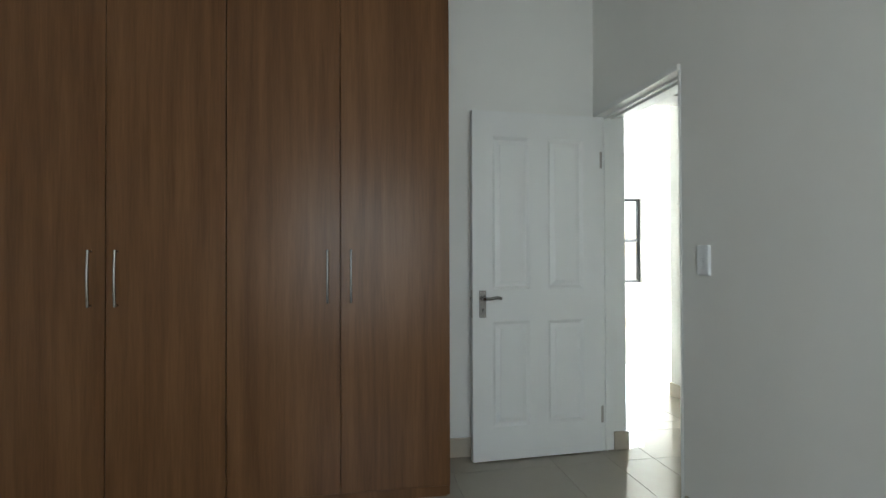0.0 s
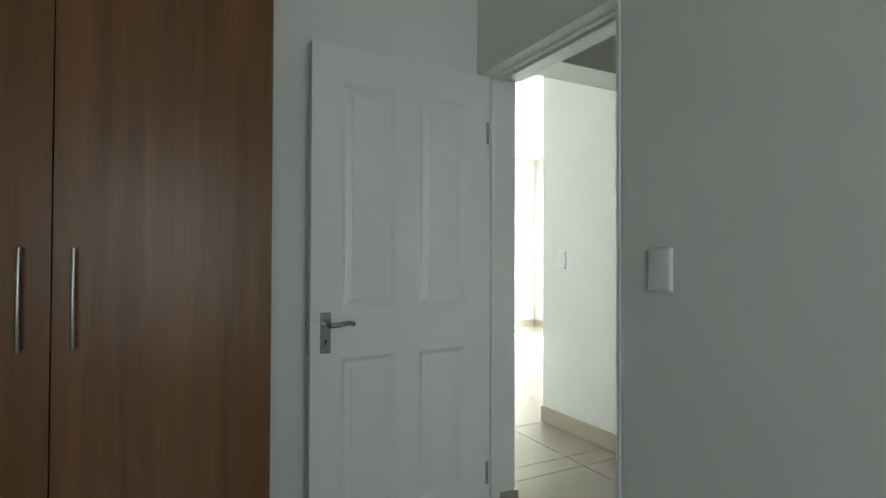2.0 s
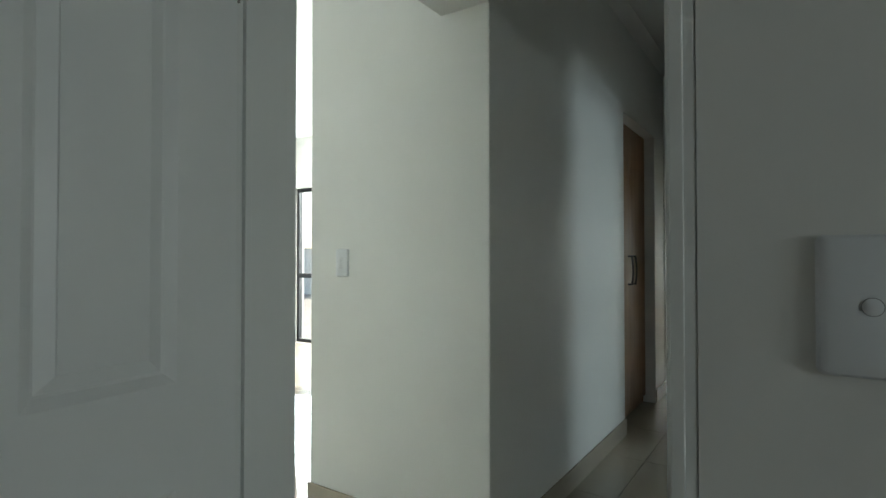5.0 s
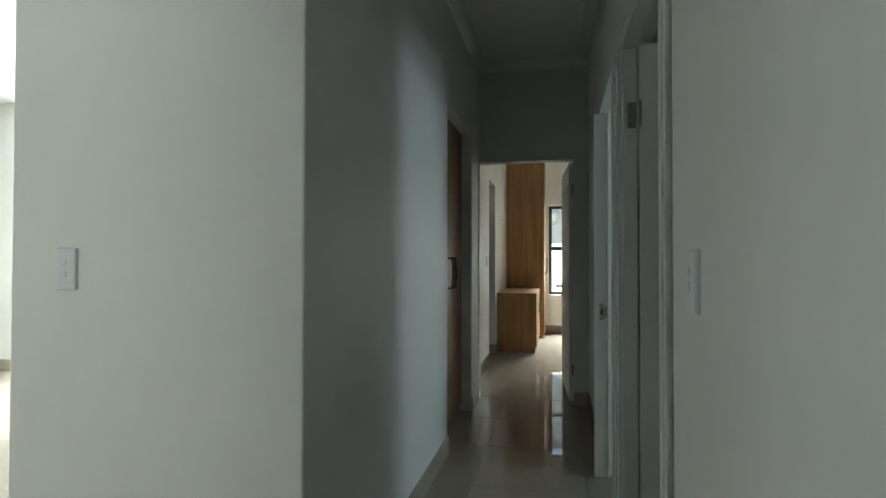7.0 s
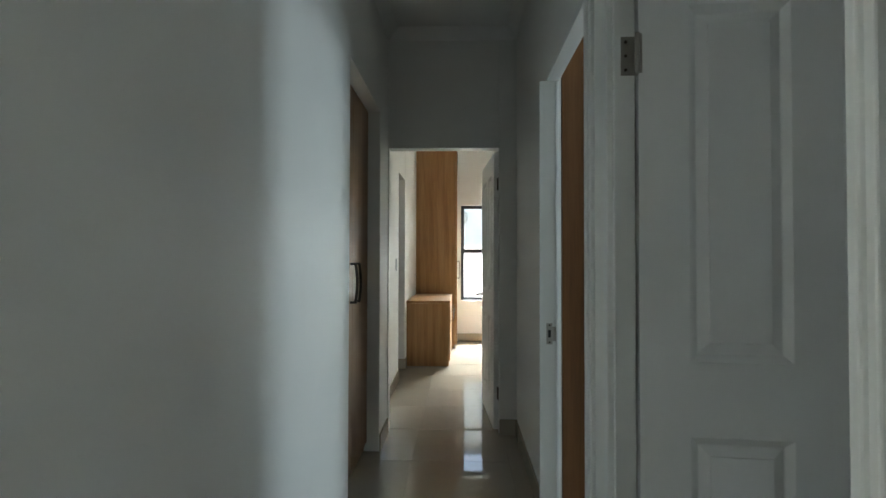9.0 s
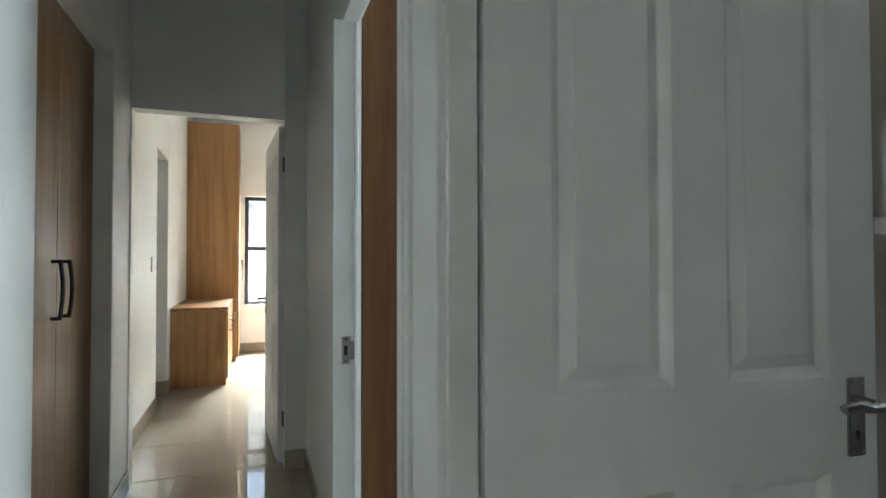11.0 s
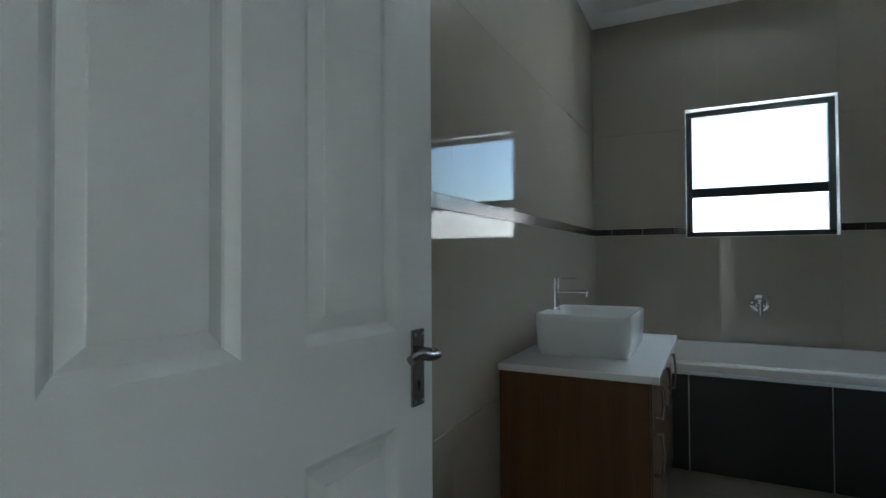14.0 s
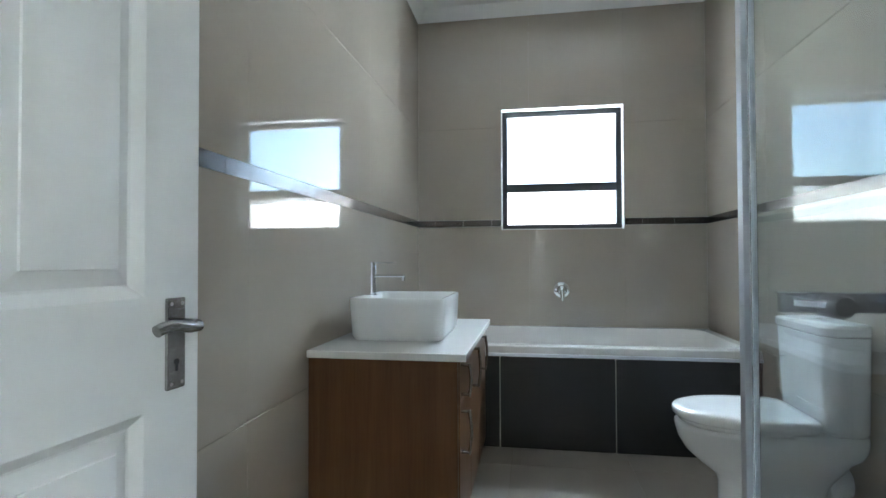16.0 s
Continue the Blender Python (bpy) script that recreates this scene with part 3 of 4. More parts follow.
def wardrobe_unit(x0, x1, seam, y0, y1, top):
    """One two-door floor-to-ceiling wardrobe that faces south (y0)."""
    ob = thing("wardrobe", "tall brown wood-grain built-in wardrobe with closed doors", "wardrobe", group="built-in wardrobes")
    for nm, d in (("side_panel", (x0, x0 + 0.016, y0 + 0.02, y1, 0, top)), ("side_panel", (x1 - 0.016, x1, y0 + 0.02, y1, 0, top)),
                  ("back_panel", (x0 + 0.016, x1 - 0.016, y1 - 0.006, y1, 0, top)), ("bottom_panel", (x0 + 0.016, x1 - 0.016, y0 + 0.022, y1 - 0.006, 0.07, 0.086)),
                  ("top_panel", (x0 + 0.016, x1 - 0.016, y0 + 0.022, y1 - 0.006, top - 0.016, top))):
        part(nm, box(*d), WOOD, ob)
    part("plinth", box(x0 + 0.016, x1 - 0.016, y0 + 0.004, y0 + 0.02, 0.0, 0.05), WOOD, ob)
    for a, b, hx in ((x0 + 0.0015, seam - 0.0015, seam - 0.06), (seam + 0.0015, x1 - 0.0015, seam + 0.05)):
        door = part("door", box(a, b, y0, y0 + 0.018, 0.052, top - 0.003, 0.001, 1), WOOD, ob)
        bow_handle(door, hx, y0, 0.968, 1.222, -1, NICKEL, "brushed nickel bow handle")
    return ob


wardrobe_unit(0.385, 1.44, 0.905, 0.44, YN0 - 0.002, 2.88)
wardrobe_unit(-0.655, 0.383, -0.13, 0.44, YN0 - 0.002, 2.88)


def switch(x, y, z, rz, rockers, label, w=0.073, h=0.12):
    """Wall switch plate; its face looks along local -y."""
    ob = thing("light_switch", label, "light switch", pose(x, y, z, 0, 0, rz), group="light switches")
    ring = []
    for d, ins in ((0.0, 0.0), (-0.004, 0.0), (-0.0095, 0.003), (-0.0115, 0.008)):
        ring.append([(px, d, pz) for px, pz, _ in rounded_rect(-w / 2 + ins, w / 2 - ins, -h / 2 + ins, h / 2 - ins, 0, 0.007)])
    smooth(part("plate", loft(ring), PLASTIC, ob), 30)
    for rx, rzz in rockers:
        part("surround", tube([(rx, -0.0112, rzz), (rx, -0.0122, rzz)], 0.0086, 20), RINGGREY, ob, "thin grey ring round the rocker")
        smooth(part("rocker", tube([(rx, -0.0112, rzz), (rx, -0.0124, rzz), (rx, -0.0128, rzz)], [0.0078, 0.0078, 0.0070], 20), PLASTIC, ob), 40)
    return ob


switch(XD0, -0.118, 1.168, -90, [(0, 0)], "single white light switch on the bedroom wall", 0.083, 0.13)
switch(XP, 1.712, 1.186, -90, [(0, 0.017), (0, -0.017)], "double white light switch on the pier", 0.078, 0.13)
switch(3.318, 0.0, 1.18, 180, [(0.0, 0.018), (0.0, -0.009)], "white double light switch beside the bathroom door", 0.071, 0.117)
switch(8.2, 1.04, 1.19, 0, [(0, 0.012), (0, -0.012)], "white light switch on the end room wall")


# ---------- corridor ----------
# reflected window sheen is put into the cupboard's lighter laminate colour
cup = thing("linen_cupboard", "brown wood-grain linen cupboard set into the corridor wall", "cupboard")
for nm, d in (("side_panel", (5.517, 5.533, YN0 + 0.10, YN1 + 0.35, 0, 2.213)), ("side_panel", (6.432, 6.448, YN0 + 0.10, YN1 + 0.35, 0, 2.213)),
              ("back_panel", (5.533, 6.432, YN1 + 0.344, YN1 + 0.35, 0, 2.213)), ("top_panel", (5.533, 6.432, YN0 + 0.12, YN1 + 0.344, 2.195, 2.213))):
    part(nm, box(*d), LIGHTENED_WOOD, cup)
part("plinth", box(5.533, 6.432, YN0 + 0.105, YN0 + 0.12, 0, 0.06), LIGHTENED_WOOD, cup)
for a, b, hx in ((5.518, 5.981, 5.925), (5.984, 6.447, 6.03)):
    d = part("door", box(a, b, YN0 + 0.082, YN0 + 0.1, 0.062, 2.211, 0.001, 1), LIGHTENED_WOOD, cup)
    bow_handle(d, hx, YN0 + 0.082, 1.0, 1.225, -1, BRONZE, "dark bronze bow handle", "y", 0.010, 0.0075)

lamp = thing("ceiling_downlight", "small round recessed ceiling downlight, switched off", "ceiling light", pose(4.9, 0.47, CL))
ring = bmesh.new()
prof = [(0.046, -0.001), (0.046, -0.006), (0.034, -0.008), (0.03, -0.002)]
vs = [[ring.verts.new((r * math.cos(2 * math.pi * k / 28), r * math.sin(2 * math.pi * k / 28), z)) for k in range(28)] for r, z in prof]
for a, b in zip(vs, vs[1:]):
    for k in range(28):
        ring.faces.new((a[k], a[(k + 1) % 28], b[(k + 1) % 28], b[k]))
smooth(part("rim", ring, STEEL, lamp), 40)
part("lens", tube([(0, 0, -0.003), (0, 0, -0.001)], 0.03, 24), PLASTIC, lamp)


# ---------- room beside the bathroom ----------
def side_wardrobe(y0, y1):
    ob = thing("wardrobe", "tall brown wood-grain wardrobe just inside the doorway", "wardrobe", group="built-in wardrobes")
    x0, x1, top = 5.404, 5.99, 2.88
    for nm, d in (("side_panel", (x0 + 0.02, x1, y0, y0 + 0.016, 0, top)), ("side_panel", (x0 + 0.02, x1, y1 - 0.016, y1, 0, top)), ("back_panel", (x1 - 0.006, x1, y0 + 0.016, y1 - 0.016, 0, top))):
        part(nm, box(*d), WOOD, ob)
    part("plinth", box(x0 + 0.004, x0 + 0.02, y0 + 0.016, y1 - 0.016, 0, 0.05), WOOD, ob)
    m = (y0 + y1) / 2
    for a, b, hy in ((y0 + 0.0015, m - 0.0015, m - 0.05), (m + 0.0015, y1 - 0.0015, m + 0.05)):
        d = part("door", box(x0, x0 + 0.018, a, b, 0.052, top - 0.003, 0.001, 1), WOOD, ob)
        bow_handle(d, x0, hy, 0.968, 1.222, -1, NICKEL, "brushed nickel bow handle", "x")
    return ob


side_wardrobe(-1.26, -0.056)

# ---------- end room ----------
desk = thing("dressing_table", "low brown wood-grain dressing table beside a wardrobe", "dressing table")
part("body", box(9.18, 10.425, 0.545, 1.036, 0.0, 0.728, 0.001, 1), LIGHTENED_WOOD, desk)
part("top", box(9.165, 10.428, 0.525, 1.038, 0.73, 0.762, 0.002, 1), LIGHTENED_WOOD, desk)
for k in range(3):
    x0 = 9.20 + 0.395 * k
    dr = part("drawer_front", box(x0, x0 + 0.39, 0.527, 0.545, 0.06, 0.72, 0.001, 1), LIGHTENED_WOOD, desk)
    bow_handle(dr, x0 + 0.195, 0.527, 0.5, 0.62, -1, NICKEL, "brushed nickel handle")
tall = thing("wardrobe", "tall brown wood-grain wardrobe beside the window", "wardrobe", group="built-in wardrobes")
part("body", box(10.43, X3 - 0.002, 0.478, 1.036, 0.05, 2.866, 0.001, 1), LIGHTENED_WOOD, tall)
part("plinth", box(10.45, X3 - 0.002, 0.5, 1.036, 0.0, 0.05), LIGHTENED_WOOD, tall)
for a, b, hx in ((10.431, 10.772, 10.47), (10.775, X3 - 0.004, 11.07)):
    d = part("door", box(a, b, 0.459, 0.477, 0.052, 2.864, 0.001, 1), LIGHTENED_WOOD, tall)
    bow_handle(d, hx, 0.459, 0.968, 1.222, -1, NICKEL, "brushed nickel bow handle")


# ---------- bathroom ----------
# bath with its tiled front
bath = thing("bathtub", "white built-in bathtub with a dark tiled front under the window", "bathtub")
x0, x1, y0, y1, rz = XB0 + 0.004, XB1 - 0.004, YB + 0.004, -2.97, 0.573
rings = [rounded_rect(x0, x1, y0, y1, rz - 0.042, 0.012), rounded_rect(x0, x1, y0, y1, rz - 0.008, 0.012), rounded_rect(x0 + 0.008, x1 - 0.008, y0 + 0.008, y1 - 0.008, rz, 0.012),
         rounded_rect(x0 + 0.06, x1 - 0.06, y0 + 0.05, y1 - 0.055, rz, 0.12), rounded_rect(x0 + 0.072, x1 - 0.072, y0 + 0.06, y1 - 0.066, rz - 0.014, 0.12),
         rounded_rect(x0 + 0.13, x1 - 0.11, y0 + 0.10, y1 - 0.10, rz - 0.25, 0.14), rounded_rect(x0 + 0.24, x1 - 0.18, y0 + 0.15, y1 - 0.15, rz - 0.40, 0.14)]
smooth(part("tub", loft(rings, False, True), ACRYLIC, bath), 40)
part("rim_trim", box(x0, x1, y1 - 0.012, y1 + 0.004, 0.511, 0.528, 0.002, 1), ALU, bath, "thin aluminium strip under the rim")
front = part("front_core", box(x0, x1, y1 - 0.05, y1 - 0.014, 0.0, 0.511), LIGHTGROUT, bath, "pale grout behind the dark tiles")
edges = [XB0 + 0.004, 2.597, 3.246, 3.87, XB1 - 0.004]
for a, b in zip(edges, edges[1:]):
    part("tile", box(a + 0.003, b - 0.003, y1 - 0.014, y1 - 0.004, 0.004, 0.508, 0.0015, 1), DARKTILE, front)

# bath mixer on the wall
mix = thing("bath_mixer", "chrome wall-mounted bath mixer with a lever", "tap")
bm = tube([(3.48, YB + 0.001, 0.832), (3.48, YB + 0.007, 0.832), (3.48, YB + 0.013, 0.832)], [0.056, 0.056, 0.045], 32)
smooth(part("rose", bm, CHROME, mix), 40)
smooth(part("cartridge", tube([(3.48, YB + 0.012, 0.832), (3.48, YB + 0.045, 0.832), (3.48, YB + 0.058, 0.832), (3.48, YB + 0.064, 0.832)], [0.036, 0.035, 0.028, 0.014], 28), CHROME, mix), 50)
smooth(part("lever", tube([(3.48, YB + 0.055, 0.83), (3.479, YB + 0.066, 0.79), (3.478, YB + 0.078, 0.757)], [0.017, 0.014, 0.011], 16), CHROME, mix), 50)

# vanity
van = thing("vanity_unit", "brown wood-grain vanity cabinet with a white top", "vanity unit")
vx, vy0, vy1 = 3.95, -2.955, -1.888
part("body", box(vx + 0.02, XB1 - 0.002, vy0, vy1 - 0.0, 0.0, 0.688, 0.001, 1), WOOD, van)
part("end_panel", box(vx + 0.005, XB1 - 0.002, vy1, vy1 + 0.016, 0.0, 0.688, 0.001, 1), WOOD, van)
n = 3
for k in range(n):
    a = vy0 + (vy1 - vy0) * k / n
    b = vy0 + (vy1 - vy0) * (k + 1) / n
    if k == n - 1:
        d = part("door", box(vx, vx + 0.018, a + 0.002, b - 0.002, 0.06, 0.525, 0.001, 1), WOOD, van)
        bow_handle(d, vx, b - 0.05, 0.34, 0.5, -1, NICKEL, "brushed nickel handle", "x")
        d = part("drawer_front", box(vx, vx + 0.018, a + 0.002, b - 0.002, 0.529, 0.684, 0.001, 1), WOOD, van)
        bow_handle(d, vx, b - 0.05, 0.55, 0.67, -1, NICKEL, "brushed nickel handle", "x")
    else:
        d = part("door", box(vx, vx + 0.018, a + 0.002, b - 0.002, 0.06, 0.684, 0.001, 1), WOOD, van)
        bow_handle(d, vx, b - 0.05, 0.5, 0.67, -1, NICKEL, "brushed nickel handle", "x")
part("top", box(3.922, XB1 - 0.001, -2.962, -1.855, 0.689, 0.717, 0.004, 2), STONE, van, "white polished stone top")

# basin
bas = thing("wash_basin", "white square ceramic counter-top basin", "basin")
bx0, bx1, by0, by1, bz0, bz1 = 4.045, 4.45, -2.60, -2.105, 0.718, 0.893
R = lambda i, z, r: rounded_rect(bx0 + i, bx1 - i, by0 + i, by1 - i, z, r)
rings = [R(0.014, bz0, 0.05), R(0.006, bz0 + 0.02, 0.045), R(0.001, bz1 - 0.03, 0.04), R(0.0, bz1 - 0.005, 0.04), R(0.004, bz1, 0.038), R(0.012, bz1 - 0.001, 0.034),
         R(0.018, bz1 - 0.014, 0.04), R(0.03, bz1 - 0.09, 0.06), R(0.07, bz1 - 0.118, 0.08)]
smooth(part("bowl", loft(rings), CERAMIC, bas), 50)
smooth(part("waste", tube([(4.25, -2.37, bz1 - 0.118), (4.25, -2.37, bz1 - 0.112)], 0.022, 20), CHROME, bas), 40)

tap = thing("basin_mixer", "chrome basin mixer tap with a thin flat spout", "tap", pose(4.405, -2.30, 0.892))
smooth(part("body", tube([(0, 0, 0), (0, 0, 0.004), (0, 0, 0.006), (0, 0, 0.128), (0, 0, 0.134)], [0.026, 0.026, 0.021, 0.021, 0.017], 24), CHROME, tap), 40)
part("spout", box(-0.155, -0.012, -0.011, 0.011, 0.082, 0.094, 0.003, 2), CHROME, tap)
smooth(part("aerator", tube([(-0.146, 0, 0.083), (-0.146, 0, 0.066)], 0.009, 16), CHROME, tap), 40)
smooth(part("lever_base", tube([(0, 0, 0.134), (0, 0, 0.148)], 0.0195, 24), CHROME, tap), 40)
part("lever", box(-0.11, 0.005, -0.008, 0.008, 0.144, 0.150, 0.002, 1), CHROME, tap)

# toilet
wc = thing("toilet", "white ceramic close-coupled toilet with a closed lid", "toilet")
cy = -2.28


def egg(xb, xf, half, z, n=36, back=3.4):
    """Outline of a pan or lid: blunt at the back (xb), round in front (xf)."""
    pts = []
    xm = xb + (xf - xb) * 0.45
    for k in range(n):
        a = 2 * math.pi * k / n
        c_, s_ = math.cos(a), math.sin(a)
        px = xm + (xf - xm if c_ > 0 else xm - xb) * math.copysign(abs(c_) ** (2 / (2.0 if c_ > 0 else back)), c_)
        py = cy + half * math.copysign(abs(s_) ** (2 / (2.3 if c_ > 0 else back)), s_)
        pts.append((px, py, z))
    return pts


rings = [egg(2.585, 2.945, 0.112, 0.0), egg(2.585, 2.945, 0.11, 0.01), egg(2.59, 2.94, 0.104, 0.03), egg(2.59, 2.94, 0.103, 0.17), egg(2.58, 2.955, 0.113, 0.2), egg(2.56, 3.005, 0.145, 0.238),
         egg(2.53, 3.053, 0.172, 0.283), egg(2.50, 3.08, 0.185, 0.33), egg(2.49, 3.09, 0.189, 0.37), egg(2.49, 3.09, 0.189, 0.388), egg(2.50, 3.078, 0.181, 0.395)]
smooth(part("pan", loft(rings), CERAMIC, wc), 60)
rings = [[(px, py, z) for px, py, _ in rounded_rect(a_, b_, cy - h_, cy + h_, 0, r_)] for z, a_, b_, h_, r_ in ((0.225, 2.60, 2.70, 0.07, 0.03), (0.27, 2.56, 2.73, 0.115, 0.04), (0.315, XB0 + 0.01, 2.76, 0.158, 0.045), (0.35, XB0 + 0.005, 2.775, 0.178, 0.045), (0.392, XB0 + 0.005, 2.78, 0.186, 0.045), (0.402, XB0 + 0.008, 2.774, 0.182, 0.045))]
smooth(part("deck", loft(rings), CERAMIC, wc), 60)
rings = [egg(2.67, 3.076, 0.18, 0.396), egg(2.67, 3.08, 0.183, 0.402), egg(2.67, 3.08, 0.183, 0.41)]
smooth(part("seat", loft(rings), CERAMIC, wc), 60)
rings = [egg(2.655, 3.09, 0.188, 0.412, 44, 7.0), egg(2.65, 3.096, 0.193, 0.418, 44, 7.0), egg(2.65, 3.097, 0.194, 0.434, 44, 7.0), egg(2.655, 3.09, 0.189, 0.443, 44, 7.0), egg(2.668, 3.07, 0.174, 0.4485, 44, 7.0), egg(2.70, 3.02, 0.13, 0.451, 44, 7.0)]
smooth(part("lid", loft(rings), CERAMIC, wc), 60)
for hy in (-0.075, 0.075):
    smooth(part("lid_hinge", tube([(2.662, cy + hy - 0.02, 0.422), (2.662, cy + hy + 0.02, 0.422)], 0.012, 14), CERAMIC, wc), 40)
rings = [[(px, py, z) for px, py, _ in rounded_rect(XB0 + 0.004, 2.655 + e, cy - 0.19 - e, cy + 0.19 + e, 0, 0.045)] for z, e in ((0.402, -0.02), (0.42, -0.006), (0.55, 0.0), (0.735, 0.006), (0.74, 0.004))]
smooth(part("cistern", loft(rings), CERAMIC, wc), 40)
rings = [[(px, py, z) for px, py, _ in rounded_rect(XB0 + 0.003, 2.668 + e, cy - 0.203 - e, cy + 0.203 + e, 0, 0.05)] for z, e in ((0.743, -0.006), (0.747, 0.0), (0.772, 0.0), (0.782, -0.01))]
lidc = smooth(part("cistern_lid", loft(rings), CERAMIC, wc), 40)
smooth(part("flush_button", tube([(2.57, cy, 0.781), (2.57, cy, 0.787), (2.57, cy, 0.789)], [0.026, 0.026, 0.02], 24), CHROME, lidc), 40)
smooth(part("waste_pipe", tube([(2.49, cy, 0.19), (2.53, cy, 0.18), (2.58, cy, 0.16)], 0.05, 20), CERAMIC, wc), 40)

wc.scale = (1.06, 1.05, 1.04)
wc.location = (2.505 * -0.06, cy * -0.05 + 0.015, 0.0)

# shower enclosure
sh = thing("shower_enclosure", "frameless-looking glass shower enclosure with satin aluminium posts", "shower")
px, py = 3.322, -1.0
sec = []
for ex, ey in ((-0.014, 0.011), (-0.006, 0.011), (-0.005, 0.006), (0.002, 0.006), (0.003, 0.011), (0.012, 0.011)):
    sec.append((px + ex, py + ey))
sec += [(x_, 2 * py - y_) for x_, y_ in reversed(sec)]
bm = bmesh.new()
lo = [bm.verts.new((x_, y_, 0.06)) for x_, y_ in sec]
hi = [bm.verts.new((x_, y_, 2.62)) for x_, y_ in sec]
for k in range(len(sec)):
    j = (k + 1) % len(sec)
    bm.faces.new((lo[k], lo[j], hi[j], hi[k]))
bm.faces.new(hi)
bm.faces.new(lo[::-1])
bmesh.ops.recalc_face_normals(bm, faces=bm.faces)
part("corner_post", bm, ALU, sh)
part("wall_channel", box(XB0 + 0.002, XB0 + 0.03, py - 0.012, py + 0.012, 0.06, 2.62, 0.002, 1), ALU, sh)
part("top_rail", box(XB0 + 0.03, px - 0.014, py - 0.014, py + 0.014, 2.595, 2.62, 0.002, 1), ALU, sh)
part("bottom_rail", box(XB0 + 0.03, px - 0.014, py - 0.014, py + 0.014, 0.06, 0.085, 0.002, 1), ALU, sh)
g = part("pane", box(XB0 + 0.028, px - 0.018, py - 0.003, py + 0.003, 0.08, 2.6), SHOWERGLASS, sh)
g.visible_shadow = False
g = part("pane", box(px - 0.003, px + 0.003, YS0 - 0.04, py + 0.016, 0.08, 2.6), SHOWERGLASS, sh)
g.visible_shadow = False
part("side_channel", box(px - 0.012, px + 0.012, YS0 - 0.04, YS0 - 0.014, 0.06, 2.62, 0.002, 1), ALU, sh)
part("tray", box(XB0 + 0.002, px + 0.03, py - 0.03, YS0 - 0.014, 0.001, 0.06, 0.01, 2), ACRYLIC, sh, "white shower tray")
bar = part("towel_bar", box(2.62, 3.262, py - 0.03, py - 0.018, 0.958, 0.992, 0.002, 1), BRONZE, sh, "dark flat bar on the glass")
smooth(part("knob", tube([(3.185, py - 0.036, 0.972), (3.185, py + 0.024, 0.972), (3.185, py + 0.034, 0.972)], [0.021, 0.021, 0.016], 24), BRONZE, bar, "dark chrome roller knob"), 40)
smooth(part("rod", tube([(3.252, py + 0.006, 0.978), (3.192, py + 0.012, 0.974)], 0.007, 12), CHROME, bar, "short chrome rod"), 40)
part("edge_strip", box(2.62, 3.266, py - 0.032, py - 0.016, 0.9915, 0.9945, 0.001, 1), CHROME, bar, "thin bright upper edge")
part("bracket", tube([(2.66, py - 0.02, 0.975), (2.66, py - 0.002, 0.975)], 0.009, 12), CHROME, bar)


# ---------- outside ----------
ground = tagged(part("ground", box(-400, 400, -400, 400, -0.6, -0.16), PAVING), "pale paved ground around the house", "ground", kind="structure")


def plain_wall(name, x0, x1, y0, y1, z1, label):
    ob = thing(name, label, "garden wall", kind="structure")
    part("wall", box(x0, x1, y0, y1, -0.2, z1), RENDER, ob)
    part("coping", box(x0 - 0.03, x1 + 0.03, y0 - 0.03, y1 + 0.03, z1, z1 + 0.06, 0.01, 1), RENDER, ob)
    return ob


plain_wall("wall_garden_south", -14, 26, -7.2, -7.0, 1.9, "white rendered garden wall")
plain_wall("wall_garden_east", 15.2, 15.4, -7.0, 18, 1.5, "white rendered garden wall")

house = thing("neighbour_house", "white rendered neighbouring house with a satellite dish", "house", pose(22, -1.0, -0.16))
part("wall", box(0, 8, -5, 5.5, 0, 5.6), RENDER, house)
part("roof", box(-0.3, 8.3, -5.3, 5.8, 5.6, 5.8, 0.02, 1), ROOF, house)
dish = thing("satellite_dish", "grey satellite dish on the neighbouring wall", "satellite dish", pose(21.9, 0.55, 2.75))
rr = []
for k in range(6):
    r = 0.36 * k / 5 + 0.002
    rr.append([(-0.25 + 0.5 * r * r, r * math.cos(2 * math.pi * j / 24), r * math.sin(2 * math.pi * j / 24)) for j in range(24)])
smooth(part("reflector", loft(rr, True, False), STEEL, dish), 60)
part("arm", tube([(0.1, 0, 0), (-0.22, 0, 0), (-0.5, 0, -0.12)], 0.02, 8), STEEL, dish)


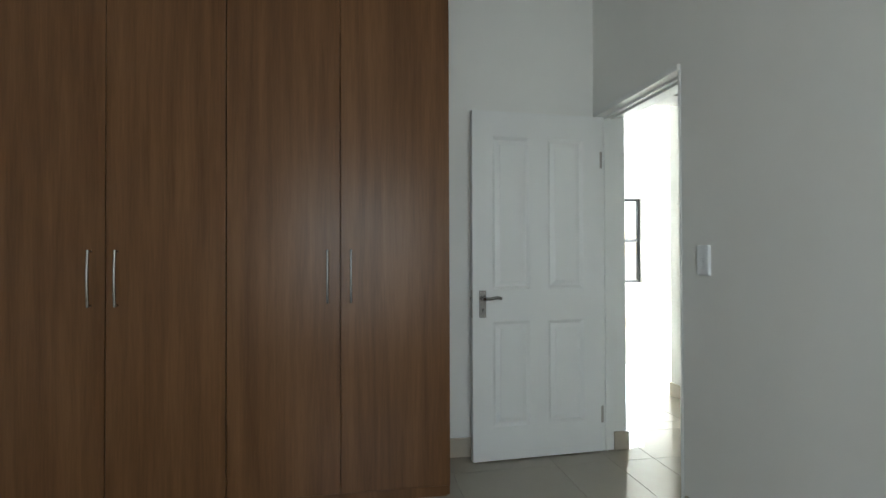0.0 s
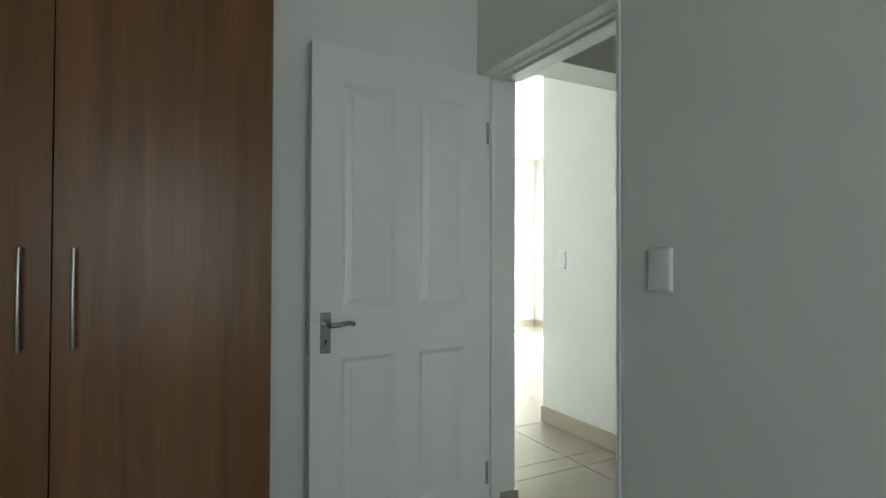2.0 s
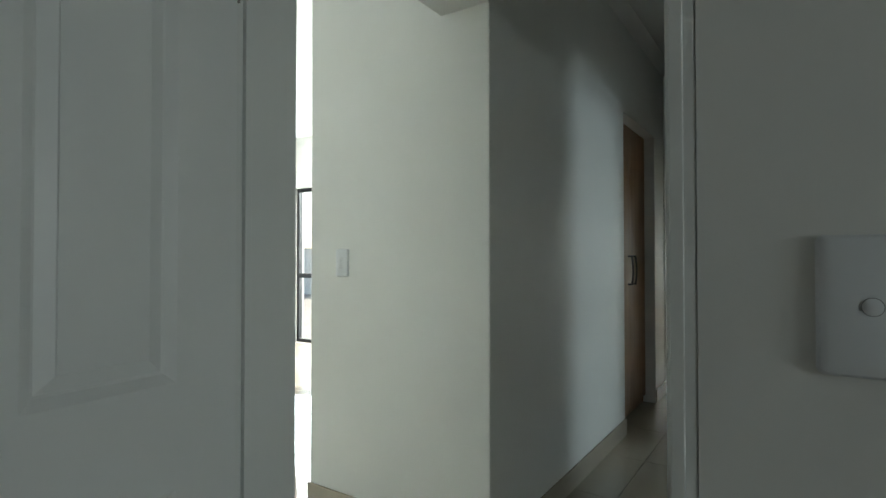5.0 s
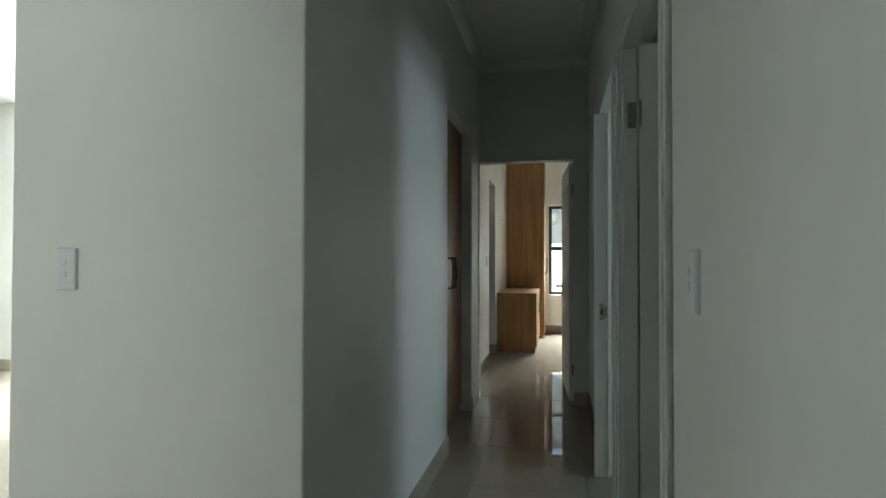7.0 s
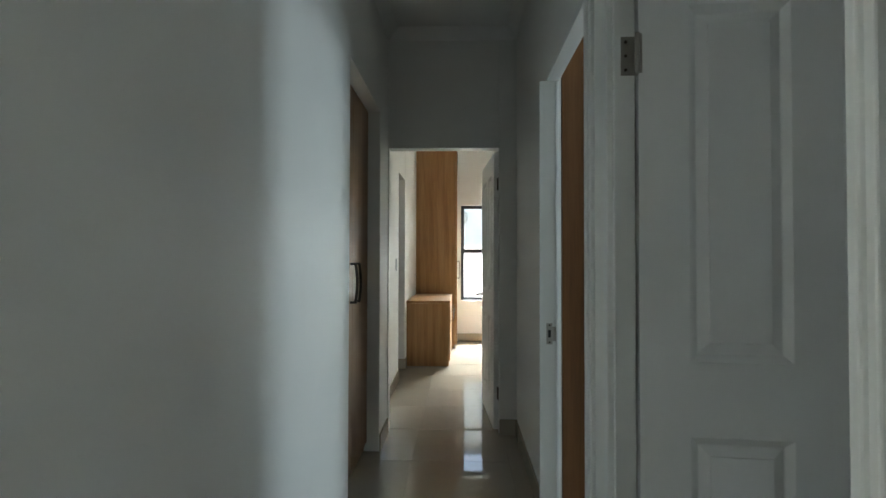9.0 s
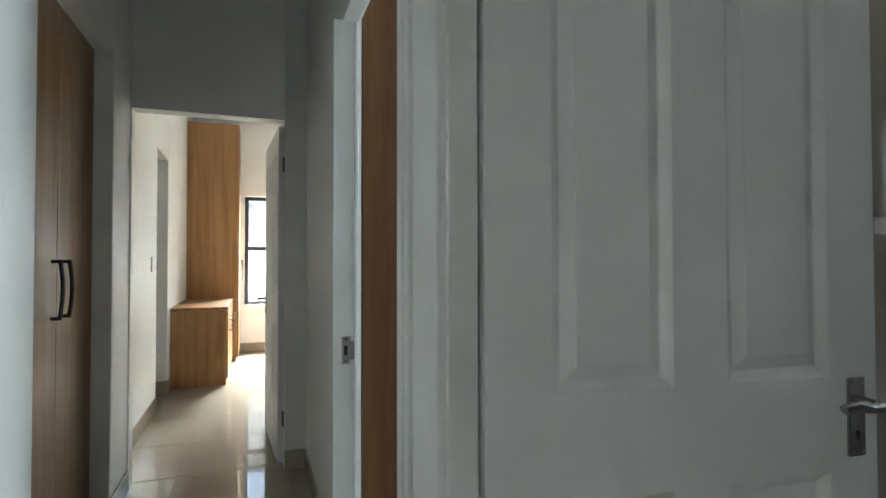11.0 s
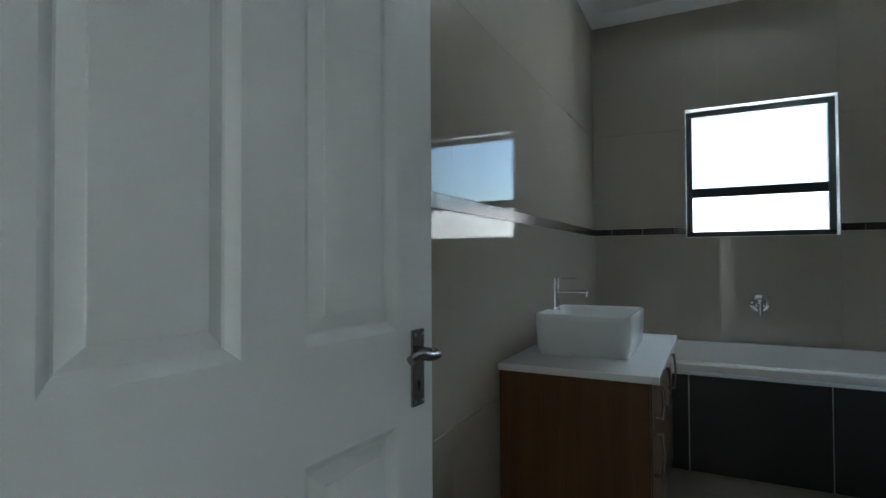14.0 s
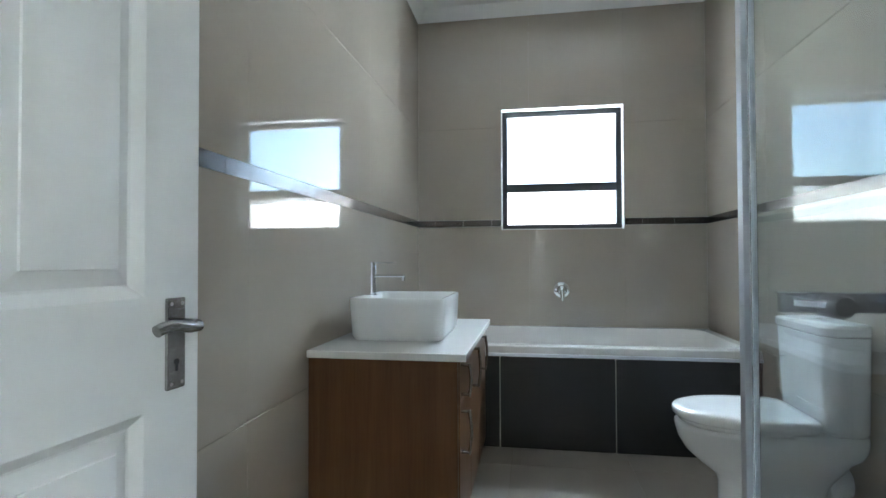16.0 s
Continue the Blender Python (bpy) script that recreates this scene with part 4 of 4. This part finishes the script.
# ---------- floor tiles and wall tiles, joined rest last ----------
def floor_area(name, x0, x1, y0, y1, label, mat, size=0.6, ox=0.0, oy=0.0, gap=0.0011):
    base = tagged(part(name, box(x0, x1, y0, y1, -0.16, -0.003), GROUT), label, "floor", kind="structure")
    shared = {}
    i0, i1 = math.floor((x0 - ox) / size), math.ceil((x1 - ox) / size)
    j0, j1 = math.floor((y0 - oy) / size), math.ceil((y1 - oy) / size)
    for i in range(i0, i1):
        for j in range(j0, j1):
            a, b = max(x0, ox + i * size) + gap, min(x1, ox + (i + 1) * size) - gap
            c_, d_ = max(y0, oy + j * size) + gap, min(y1, oy + (j + 1) * size) - gap
            if b - a < 0.01 or d_ - c_ < 0.01:
                continue
            key = (round(b - a, 4), round(d_ - c_, 4))
            if key not in shared:
                bm = box(-key[0] / 2, key[0] / 2, -key[1] / 2, key[1] / 2, -0.008, 0.0, 0.0008, 1)
                bmesh.ops.recalc_face_normals(bm, faces=bm.faces[:])
                me = bpy.data.meshes.new("floor_tile")
                bm.to_mesh(me)
                bm.free()
                me.materials.append(mat)
                shared[key] = me
            t = new("floor_tile", shared[key])
            t.parent = base
            t.location = ((a + b) / 2, (c_ + d_) / 2, 0.0)
    return base


floor_area("floor_bedroom", -1.4, XD0, -3.6, YN0, "polished beige porcelain tile floor of the bedroom", FLOOR, 0.6, 0.3, 0.1)
floor_area("floor_corridor", XD0, XE1, YS0, YN1, "polished beige porcelain tile floor of the corridor", FLOOR, 0.6, 0.3, 0.1)
floor_area("floor_living", 0.4, XL, YN1, YL, "polished beige porcelain tile floor of the living room", FLOOR, 0.6, 0.3, 0.1)
floor_area("floor_end_room", XE1, X3, -2.2, 1.2, "polished beige porcelain tile floor of the end room", FLOOR, 0.6, 0.3, 0.1)
floor_area("floor_ensuite", 7.2, 9.1, 1.2, 2.4, "beige tile floor beyond an opening", FLOOR, 0.6, 0.3, 0.1)
floor_area("floor_side_room", XB1 + 0.15, 6.0, -3.4, YS0, "polished beige tile floor of the side room", FLOOR, 0.6, 0.3, 0.1)
floor_area("floor_bathroom", XB0, XB1 + 0.012, YB - 0.01, YS0, "beige tile floor of the bathroom", BFLOOR, 0.6, 0.2, 0.25)

ROWS = [(0.0, 0.575), (0.575, 1.29), (1.338, 2.012), (2.012, CL)]


def tiled_face(name, axis, p, s, a0, a1, label, hole=None, width=1.2, bw=0.21):
    """Large glossy tiles with a narrow border course, on a wall face at p looking along s."""
    base = thing(name, label, "tiled wall", kind="structure")

    def b(p0, p1, a, c_, z, w, bev):
        p0, p1 = sorted((p0, p1))
        return box(p0, p1, a, c_, z, w, bev, 1) if axis == "x" else box(a, c_, p0, p1, z, w, bev, 1)

    part("grout_bed", b(p - s * 0.012, p - s * 0.0105, a0, a1, 0.0, 1.265 if hole else CL, 0), LIGHTGROUT, base)
    for z0, z1, w, mat, nm, gz in [(*r, width, BTILE, "wall_tile", 0.0013) for r in ROWS] + [(1.29, 1.338, bw, BAND, "border_tile", 0.0008)]:
        k, a = 0, a0
        while a < a1 - 0.005:
            e = min(a + w, a1)
            spans = [(a, e, z0, z1)]
            if hole:
                h0, h1, hz0, hz1 = hole
                spans = []
                if a < h0:
                    spans.append((a, min(e, h0), z0, z1))
                if e > h1:
                    spans.append((max(a, h1), e, z0, z1))
                m0, m1 = max(a, h0), min(e, h1)
                if m1 > m0:
                    if z0 < hz0:
                        spans.append((m0, m1, z0, min(z1, hz0)))
                    if z1 > hz1:
                        spans.append((m0, m1, max(z0, hz1), z1))
            for u, v, zz0, zz1 in spans:
                if v - u > 0.006 and zz1 - zz0 > 0.006:
                    part(nm, b(p - s * 0.0105, p + (0.0015 * s if nm == "border_tile" else 0), u + (0.0012 if nm == "border_tile" else 0.0002), v - (0.0012 if nm == "border_tile" else 0.0002), zz0 + gz, zz1 - gz, 0.0003), mat, base)
            a = e
    return base


tiled_face("tiles_east", "x", XB1, -1, YB, YS0, "glossy beige wall tiles with a narrow dark border")
tiled_face("tiles_south", "y", YB, 1, XB0, XB1, "glossy beige wall tiles with a narrow dark border round the window", (3.045, 3.905, 1.265, 2.145))
tiled_face("tiles_west", "x", XB0, 1, YB, YS0, "glossy beige wall tiles with a narrow dark border")
# tiled reveal of the bathroom window
rev = thing("window_reveal", "white painted reveal round the bathroom window", "reveal", kind="structure")
for d in ((3.0455, 3.05, YB - 0.08, YB + 0.001, 1.27, 2.14), (3.9, 3.9045, YB - 0.08, YB + 0.001, 1.27, 2.14), (3.0455, 3.9045, YB - 0.08, YB + 0.001, 2.14, 2.1445), (3.0455, 3.9045, YB - 0.08, YB + 0.001, 1.2655, 1.27)):
    part("lining", box(*d), FRAMEPAINT, rev)
